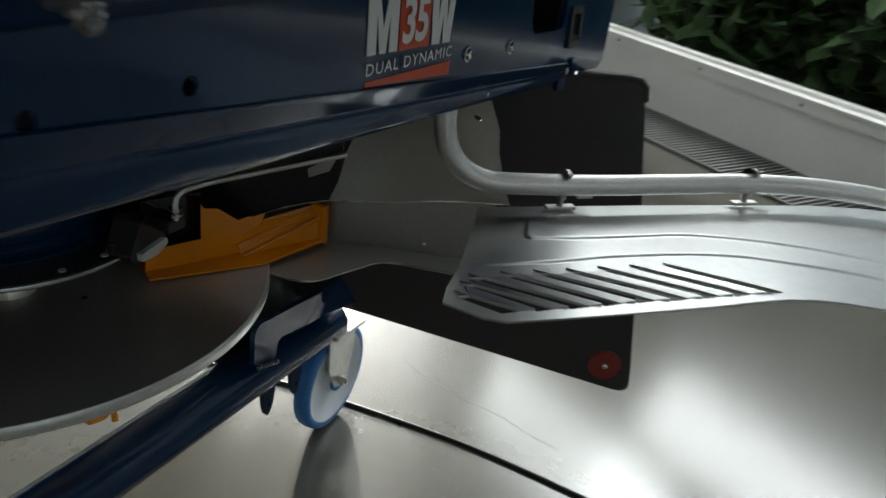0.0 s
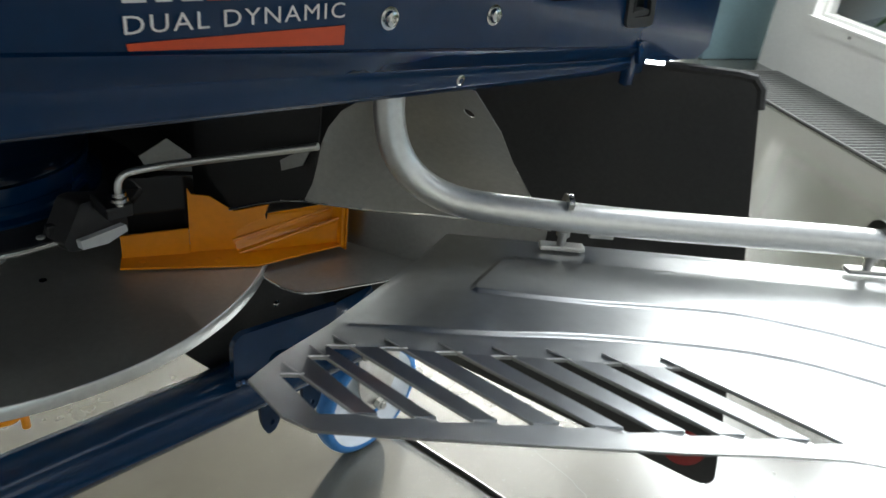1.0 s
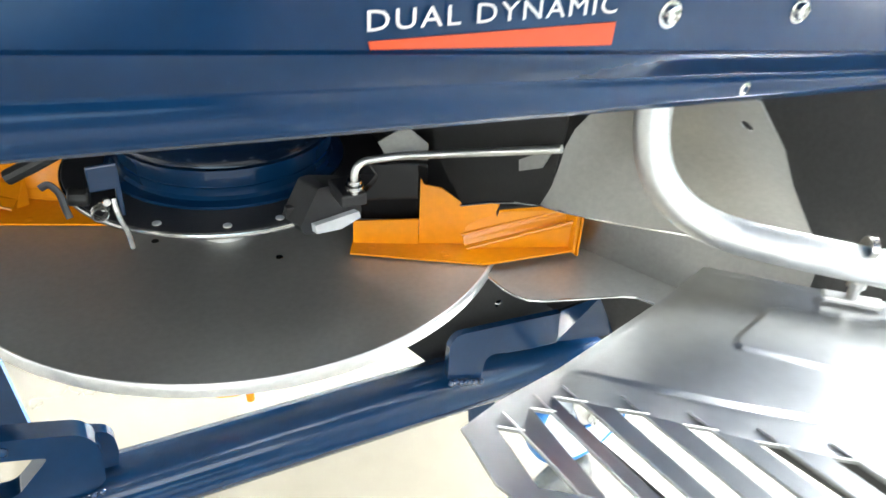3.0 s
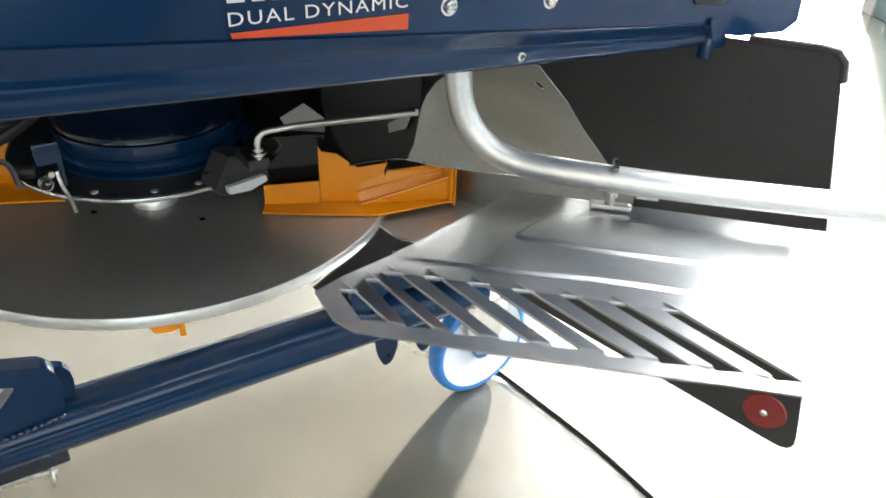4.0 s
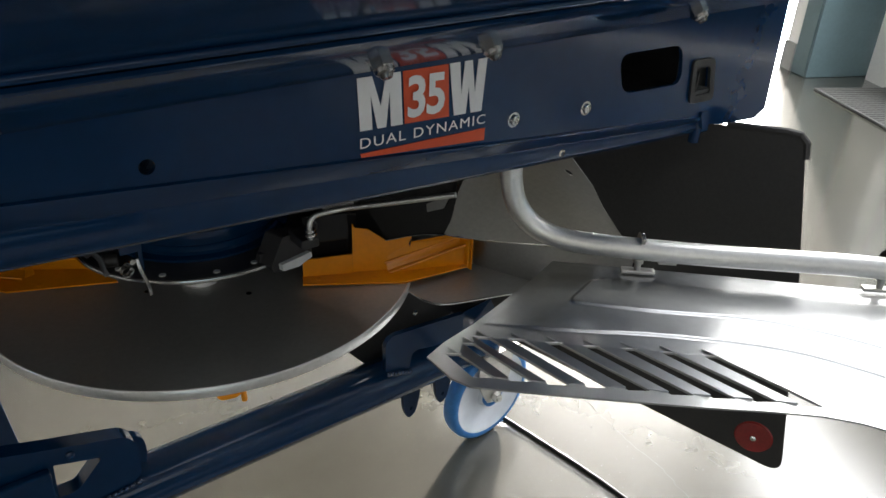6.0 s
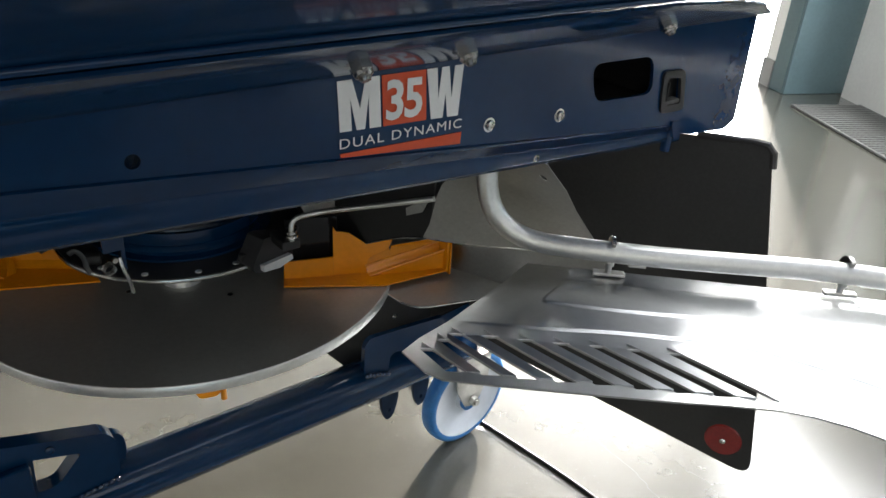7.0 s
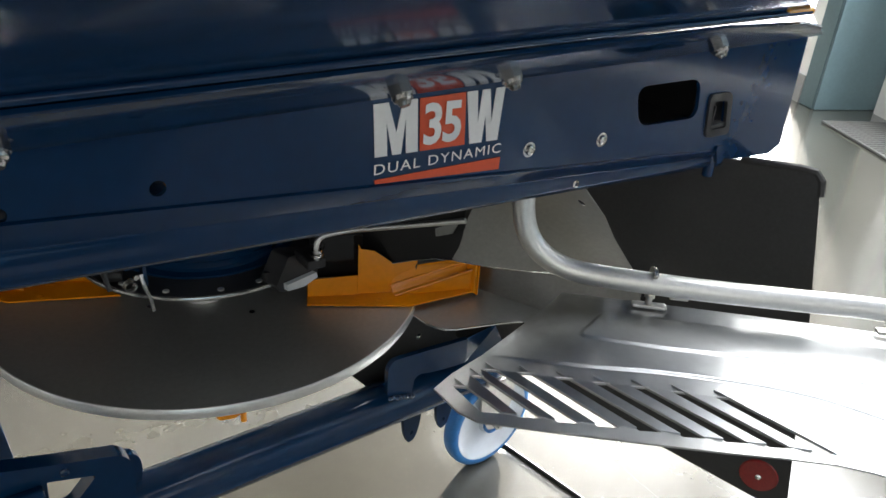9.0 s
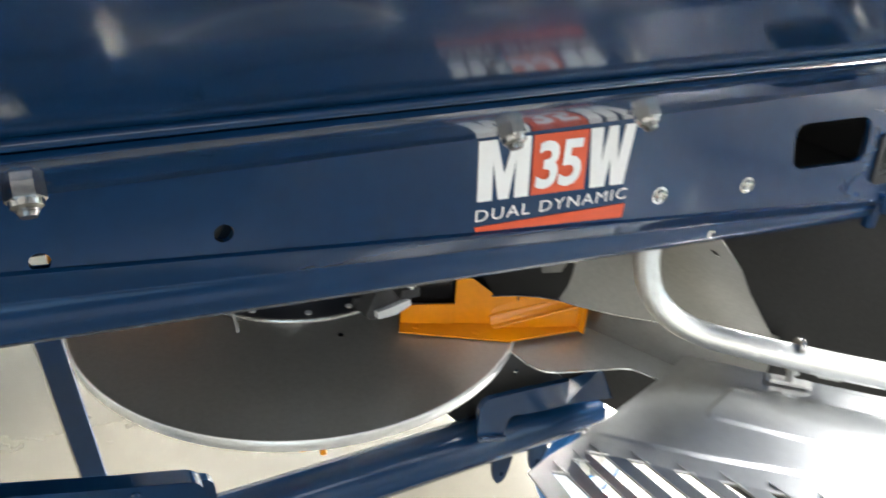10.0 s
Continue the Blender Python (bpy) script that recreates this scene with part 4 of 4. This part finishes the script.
p_out = round_loop([(0.153, 0.022), (0.180, -0.010), (0.199, -0.020)], 0) + [(0.25, -0.019), (0.311, -0.0165), (0.415, -0.011), (0.468, -0.006), (0.515, -0.004), (0.545, -0.008), (0.575, -0.018), (0.608, -0.036), (0.65, -0.07), (0.685, -0.12), (0.70, -0.18), (0.98, -0.18), (0.99, -0.02), (0.985, 0.10), (0.96, 0.19), (0.92, 0.24), (0.86, 0.262), (0.79, 0.273), (0.66, 0.276), (0.50, 0.276), (0.275, 0.272), (0.249, 0.211), (0.219, 0.150), (0.192, 0.095), (0.166, 0.052)]
slots, lips = [], []
tops = [(0.174, 0.040), (0.187, 0.062), (0.2005, 0.077), (0.235, 0.080), (0.272, 0.081), (0.309, 0.082), (0.347, 0.085), (0.386, 0.086), (0.428, 0.0875)]
tips = [(0.2205, -0.002), (0.2555, -0.001), (0.2905, 0.0), (0.3265, 0.0025), (0.364, 0.0055), (0.403, 0.006), (0.441, 0.008), (0.479, 0.010), (0.519, 0.0105)]
for (ta, tb), (ba, bb) in zip(tops, tips):
    d = Vector((ba - ta, bb - tb)).normalized()
    low = (ba - 0.0205, bb - 0.003)
    t1 = Vector((ta, tb)) + d * 0.012
    up = t1 + Vector((-0.017, -0.0025)) * (0.75 if ta < 0.2 else 1.0)
    slots.append([tuple(t1), (ba, bb), low, tuple(up)])
    lips.append(((ta, tb), (ba, bb), d))
plate = part("deflector_plate", sheet([p_out] + slots, plate_place, 0.002), STEEL, spreader, "brushed stainless deflector plate")
# the bars between the slots are bent up along their far edge
for (t1, tip, _, _), (_, _, low, up) in zip(slots, slots[1:]):
    A, B, C, D = (Vector(p) for p in (t1, tip, low, up))
    A, B, C, D = A.lerp(D, 0.05) + (B - A) * 0.01, B.lerp(C, 0.05) + (A - B) * 0.03, C.lerp(B, 0.01) + (D - C) * 0.03, D.lerp(A, 0.01) + (C - D) * 0.02
    bm = bmesh.new()
    under = [bm.verts.new(plate_place(p.x, p.y, -0.0006)) for p in (A, B, C, D)]
    over = [bm.verts.new(plate_place(p.x, p.y, h)) for p, h in ((A, 0.0004), (B, 0.0004), (C, 0.0024), (D, 0.0024))]
    bm.faces.new(over)
    bm.faces.new(under[::-1])
    for k in range(4):
        bm.faces.new((under[k], under[(k + 1) % 4], over[(k + 1) % 4], over[k]))
    bmesh.ops.recalc_face_normals(bm, faces=bm.faces[:])
    part("grille_bar", bm, STEEL, plate)
for (t, b, d) in lips:
    n = Vector((d.y, -d.x))
    if n.x > 0:
        n = -n
    a0, a1 = Vector(t) - d * 0.004, Vector(b) - d * 0.001
    lipm = strip([[plate_place(*(a0 - n * 0.0006), 0.0004), plate_place(*(a0 + n * 0.0004), 0.0012), plate_place(*(a0 + n * 0.0012), 0.0022)],
                  [plate_place(*(a0.lerp(a1, 0.8) - n * 0.0006), 0.0004), plate_place(*(a0.lerp(a1, 0.8) + n * 0.0004), 0.0012), plate_place(*(a0.lerp(a1, 0.8) + n * 0.0012), 0.0022)],
                  [plate_place(*(a1 - n * 0.0006), 0.0004), plate_place(*(a1 - n * 0.0002), 0.0007), plate_place(*(a1 + n * 0.0002), 0.0009)]], 0.0007)
    part("louvre", lipm, RIM, plate)
    t1 = Vector(t) + d * 0.012
    up = t1 + Vector((-0.017, -0.0025)) * (0.75 if t[0] < 0.2 else 1.0)
    c0, c1 = t1.lerp(up, -0.22), t1.lerp(up, 0.9)
    part("slot_lip", strip([[plate_place(*c0, 0.0004), plate_place(*(c0 - d * 0.0007), 0.0012)], [plate_place(*c1, 0.0004), plate_place(*(c1 - d * 0.0007), 0.0010)]], 0.0005), RIM, plate)


def ridge_curve(pts, n=10):
    """A smooth line through 2D points."""
    out = []
    P = [Vector(p) for p in pts]
    P = [P[0] * 2 - P[1]] + P + [P[-1] * 2 - P[-2]]
    for i in range(1, len(P) - 2):
        for k in range(n):
            t = k / n
            out.append(0.5 * ((2 * P[i]) + (P[i + 1] - P[i - 1]) * t + (2 * P[i - 1] - 5 * P[i] + 4 * P[i + 1] - P[i + 2]) * t * t + (3 * P[i] - P[i - 1] - 3 * P[i + 1] + P[i + 2]) * t ** 3))
    out.append(P[-2])
    return out


R2 = ridge_curve([(0.200, 0.0945), (0.29, 0.0975), (0.375, 0.107), (0.46, 0.108), (0.51, 0.103), (0.553, 0.090), (0.63, 0.052), (0.68, 0.01), (0.72, -0.06), (0.74, -0.17)])
R1 = ridge_curve([(0.297, 0.158), (0.38, 0.156), (0.487, 0.160), (0.54, 0.151), (0.59, 0.135), (0.65, 0.105), (0.71, 0.058), (0.75, 0.01), (0.785, -0.07), (0.80, -0.17)])


def inside_and_distance(loop, pts):
    """For each of the points: is it inside the closed 2D loop, and how far is it from its edge."""
    a = np.array([tuple(p) for p in loop])
    b = np.roll(a, -1, axis=0)
    inside = np.zeros(len(pts), bool)
    dist = np.full(len(pts), 9.0)
    for (ax, ay), (bx, by) in zip(a, b):
        cross = (ay > pts[:, 1]) != (by > pts[:, 1])
        if by != ay:
            inside ^= cross & (pts[:, 0] < (bx - ax) * (pts[:, 1] - ay) / (by - ay) + ax)
        d = np.array((bx - ax, by - ay))
        k = np.clip(((pts - (ax, ay)) @ d) / max(d @ d, 1e-12), 0, 1)
        dist = np.minimum(dist, np.hypot(*(pts - (ax, ay) - k[:, None] * d).T))
    return inside, dist


def ease(x):
    x = np.clip(x, 0, 1)
    return x * x * (3 - 2 * x)


# the pressed sheet: a broad panel that fades out towards the grille's end, and a shallow pocket on it
panel = [tuple(p) for p in R2] + [(0.955, -0.17), (0.975, -0.02), (0.97, 0.10), (0.945, 0.18), (0.905, 0.228), (0.85, 0.25), (0.78, 0.262), (0.66, 0.267), (0.50, 0.268), (0.279, 0.266), (0.2535, 0.211), (0.2235, 0.150)]
pocket = [tuple(p) for p in R1] + [(0.93, -0.17), (0.945, -0.02), (0.94, 0.09), (0.915, 0.16), (0.87, 0.20), (0.80, 0.22), (0.66, 0.23), (0.50, 0.231), (0.330, 0.229), (0.318, 0.222), (0.294, 0.172), (0.2925, 0.163)]
STEP = 0.0014
us, vs = np.arange(0.196, 0.985, STEP), np.arange(-0.175, 0.274, STEP)
U, V = np.meshgrid(us, vs, indexing="ij")
spots = np.stack((U.ravel(), V.ravel()), 1)
in1, far1 = inside_and_distance(panel, spots)
in2, far2 = inside_and_distance(pocket, spots)
RIM_W = 0.0042
fade = ease((spots[:, 0] - 0.2 - 0.42 * (spots[:, 1] - 0.095).clip(0)) / 0.075)
heights = 0.0002 + np.where(in1, ease(far1 / RIM_W), 0) * (0.0003 + 0.0021 * fade) + np.where(in2, ease(far2 / RIM_W), 0) * 0.0024
keep = (in1 | (far1 < 0.003)).reshape(U.shape)
cells = keep[:-1, :-1] & keep[1:, :-1] & keep[1:, 1:] & keep[:-1, 1:]
index = np.arange(U.size).reshape(U.shape)
quads = np.stack((index[:-1, :-1][cells], index[1:, :-1][cells], index[1:, 1:][cells], index[:-1, 1:][cells]), 1)
used, quads = np.unique(quads, return_inverse=True)
quads = quads.reshape(-1, 4)
co = np.stack((0.70711 * (spots[:, 0] + spots[:, 1]), 0.70711 * (spots[:, 1] - spots[:, 0]), 0.697 - 0.085 * spots[:, 1] + heights), 1)[used]
me = bpy.data.meshes.new("pressed_panel")
me.from_pydata(co.tolist(), [], quads.tolist())
me.materials.append(STEEL)
me.shade_smooth()
pressed = new("pressed_panel", me)
pressed.parent = plate
pressed.matrix_parent_inverse = world_of(plate).inverted()

# guard tube with its clips
guard = thing("guard_tube", "", "")
guard.parent = spreader
TZ = 0.712
tube_path = rounded([Vector((0.337, 0.0345, 0.96)), Vector((0.337, 0.0345, TZ)), Vector((0.46, -0.1055, TZ)), Vector((0.655, -0.281, TZ)), Vector((0.725, -0.375, TZ)), Vector((0.765, -0.50, TZ)), Vector((0.77, -0.75, TZ))], [0.10, 0.08, 0.08, 0.08, 0.12], 12)
part("tube", sweep(tube_path, 0.0132, 28), TUBE, guard, "ground stainless guard tube", smooth=60)
TD = Vector((0.655 - 0.386, -0.283 + 0.035, 0)).normalized()
TN = Vector((-TD.y, TD.x, 0))
for c in (Vector((0.443, -0.0875, TZ)), Vector((0.652, -0.280, TZ))):
    m = Matrix.Translation(c) @ Matrix.Rotation(math.atan2(TD.y, TD.x), 4, "Z")
    crescent = []
    for k in range(17):
        a = math.pi * (0.02 + 0.66 * k / 16)
        crescent.append((math.cos(a) * 0.0212, math.sin(a) * 0.0212))
    for k in range(16, -1, -1):
        a = math.pi * (0.02 + 0.66 * k / 16)
        crescent.append((math.cos(a) * 0.0128, math.sin(a) * 0.0128))
    part("tube_clip", sheet([crescent], lambda a, b, q: m @ Vector((0.0025 + q, a, b)), 0.005), NUT, guard, "steel pipe clip", smooth=30)
    part("clip_foot", box((-0.019, -0.004, -0.0318), (0.021, 0.007, -0.0272), m, 0.0012), ZINC, guard)
    part("clip_bolt", lathe([(0.004, 0), (0.004, 0.010), (0.0062, 0.011), (0.0062, 0.0155), (0.0045, 0.017)], c + Vector((0, 0, -0.0285)) + TN * 0.001, (0, 0, 1), 16), ZINC, guard, smooth=35)
    part("clip_strap", box((0.024, 0.002, -0.0195), (0.046, 0.008, -0.0140), m, 0.001), ZINC, guard)

# ---- transport trolley under the spreader ----
trolley = thing("transport_trolley", "dark blue tubular transport trolley on castors under the spreader", "trolley")
part("trolley_tube", sweep([Vector((-0.75, 0.341, 0.283)), Vector((-0.1, 0.350, 0.267)), Vector((0.62, 0.3602, 0.2490))], 0.0412, 32), BLUE, trolley, "dark blue painted round tube", smooth=60)
part("tube_cap", lathe([(0.0405, 0), (0.0405, 0.003), (0, 0.004)], (0.62, 0.3602, 0.249), (1, 0, 0), 32), BLUE_DARK, trolley)
arm_loop = round_loop([(-0.75, 0.596), (-0.171, 0.416), (-0.131, 0.405), (-0.080, 0.390), (-0.068, 0.376), (-0.064, 0.352), (-0.067, 0.317), (-0.074, 0.309), (-0.096, 0.299), (-0.75, 0.31)], [0, 0.05, 0.02, 0.010, 0.008, 0.01, 0.004, 0.006, 0.01, 0])
arm_hole = round_loop([(-0.172, 0.389), (-0.113, 0.371), (-0.150, 0.331), (-0.175, 0.333)], [0.002, 0.006, 0.01, 0.002])
part("lift_arm", sheet([arm_loop, arm_hole], lambda a, b, q: Vector((a, 0.318 - q, b)), 0.025), BLUE, trolley, "thick blue lifting arm with a cut-out", smooth=40)
cheek_loop = round_loop([(-0.075, 0.300), (-0.12, 0.32), (-0.12, 0.372), (-0.075, 0.366), (-0.058, 0.360), (-0.050, 0.350), (-0.048, 0.326), (-0.054, 0.298), (-0.068, 0.276)], [0, 0, 0, 0.004, 0.006, 0.008, 0.01, 0.01, 0.004])
part("arm_cheek", sheet([cheek_loop], lambda a, b, q: Vector((a, 0.345 - q, b)), 0.014), BLUE, trolley, smooth=40)
part("arm_stop", box((-0.245, 0.304, 0.315), (-0.178, 0.3165, 0.392), bevel=0.003), BLUE, trolley)
part("arm_bolt", lathe([(0.006, 0), (0.006, 0.0025), (0.003, 0.004), (0, 0.004)], (-0.150, 0.318, 0.396), (0, -1, 0), 12), BLUE, trolley)
for k in range(9):
    part("arm_weld", lathe([(0.0, 0), (0.004, 0.0005), (0.0045, 0.002), (0.003, 0.0045), (0, 0.005)], (-0.142 + k * 0.0085, 0.3165, 0.2975 + 0.0008 * k), (0.2, -1, -0.2), 10), WELD, trolley, smooth=60)
clamp_loop = round_loop([(0.346, 0.318), (0.346, 0.374), (0.357, 0.387), (0.43, 0.3815), (0.515, 0.374), (0.515, 0.323), (0.47, 0.327), (0.436, 0.332), (0.412, 0.338), (0.401, 0.332), (0.396, 0.300), (0.37, 0.306)], [0.003, 0.012, 0.010, 0, 0, 0, 0, 0.004, 0.006, 0.006, 0.003, 0])
part("clamp_plate", sheet([clamp_loop], lambda a, b, q: Vector((a, 0.308 - q, b)), 0.010), BLUE, trolley, "blue bracket plate welded to the tube")
part("clamp_wing", strip([[Vector((0.516, 0.310, 0.323)), Vector((0.516, 0.312, 0.3735))], [Vector((0.60, 0.296, 0.318)), Vector((0.60, 0.326, 0.3685))], [Vector((0.67, 0.292, 0.314)), Vector((0.67, 0.340, 0.364))]], 0.008), BLUE, trolley)
rng = random.Random(31)
for k in range(7):
    part("weld_seam", lathe([(0.0, 0), (0.0045, 0.0004), (0.005, 0.002), (0.0034, 0.0042), (0, 0.005)], (0.349 + k * 0.0075, 0.3045 + rng.uniform(-0.001, 0.001), 0.3145 - 0.0024 * k + rng.uniform(-0.0012, 0.0012)), (0.1, -1, 0.5), 10), WELD, trolley, smooth=60)
for x in (0.43, 0.505):
    part("tie_lug", sheet([round_loop([(-0.030, 0.228), (0.030, 0.228), (0.026, 0.18), (0.012, 0.150), (-0.010, 0.150), (-0.024, 0.18)], 0.012), ring2((0, 0.170), 0.005, 12)], lambda a, b, q: Vector((x + a * 0.9, 0.345 - q + a * 0.25, b)), 0.008), MATT_BLUE, trolley)
POST = Matrix.Translation((-0.1935, 0.75, 0.03)) @ Matrix.Rotation(radians(-4.8), 4, "Y")
part("rear_post", box((-0.021, -0.006, 0.0), (0.019, 0.012, 0.44), POST, 0.0012), BLUE, trolley, "upright flat blue post")
# shiny strip added as the floor's reflection along the post's side
part("post_glint", box((-0.0245, -0.0085, 0.0), (-0.0215, 0.004, 0.44), POST, 0.0008), SHINY, trolley, "bright strip in place of the floor's reflection on the post")
part("lock_pin", joined(cyl((-0.30, 0.335, 0.232), (-0.10, 0.335, 0.196), 0.0055, 12), lathe([(0.006, 0), (0.021, 0.001), (0.022, 0.004), (0.006, 0.005)], (-0.112, 0.335, 0.196), (1, 0.1, -0.18), 24), *[lathe([(0.0055, 0), (0.0085, 0.001), (0.0055, 0.002)], (-0.135 - k * 0.018, 0.335, 0.2025 + k * 0.0032), (1, 0, -0.18), 14) for k in range(6)]), ZINC, trolley, "threaded steel locking pin")
part("pin_bracket", box((-0.26, 0.325, 0.212), (-0.080, 0.345, 0.245), bevel=0.003), BLUE_DARK, trolley)

# castor
WC = Vector((0.633, 0.358, 0.110))
WN = Vector((0.07, -0.998, 0)).normalized()
castor = part("castor_fork", joined(*[sheet([round_loop([(-0.050, 0.128), (0.050, 0.128), (0.044, 0.040), (0.020, -0.010), (0.0, -0.018), (-0.020, -0.010), (-0.044, 0.040)], 0.010)], lambda a, b, q: WC + WN * (sd * 0.022 + q) + Vector((-WN.y, WN.x, 0)) * (a * -1 + 0.0) + Vector((0, 0, b)), 0.004) for sd in (-1.0, 1.06)],
              sheet([round_loop([(-0.05, -0.045), (0.05, -0.045), (0.05, 0.045), (-0.05, 0.045)], 0.008)], lambda a, b, q: WC + Vector((a, b, 0.130 + q)), 0.008), cyl(WC + Vector((0, 0, 0.125)), WC + Vector((0, 0, 0.15)), 0.028, 24)), ZINC, trolley, "galvanised castor fork")
part("tyre", lathe([(0.094, -0.016), (0.103, -0.016), (0.108, -0.013), (0.110, -0.006), (0.110, 0.006), (0.108, 0.013), (0.103, 0.016), (0.098, 0.0165), (0.094, 0.016)], WC, WN, 64), TYRE, castor, "blue polyurethane tyre", smooth=50)
part("wheel_disc", lathe([(0.0, -0.012), (0.096, -0.013), (0.096, 0.0155), (0.090, 0.0155), (0.083, 0.010), (0.032, 0.008), (0.028, 0.016), (0.0, 0.016)], WC, WN, 64), WHEEL_WHITE, castor, "white nylon wheel centre", smooth=40)
part("hub_ring", lathe([(0.022, 0.016), (0.027, 0.016), (0.027, 0.022), (0.022, 0.023), (0.022, 0.016)], WC, WN, 32), TYRE, castor)
part("axle_nut", joined(sheet([hexagon(0.011)], lambda a, b, q: WC + WN * (0.036 + q) + Vector((-WN.y, WN.x, 0)) * a + Vector((0, 0, b)), 0.010), cyl(WC - WN * 0.036, WC + WN * 0.041, 0.006, 16)), ZINC, castor, "steel axle nut")

# cable on the floor
cable = thing("floor_cable", "thin black cable lying across the resin floor", "cable")
cp = ridge_curve([(0.60, 0.75), (0.665, 0.50), (0.693, 0.355), (0.712, 0.23), (0.722, 0.16), (0.731, 0.07), (0.735, -0.06), (0.735, -0.17), (0.74, -0.4), (0.78, -0.8), (0.9, -1.4)])
part("cable_run", sweep([Vector((p.x, p.y, 0.0042)) for p in cp], 0.004, 8), CABLE, cable, smooth=60)
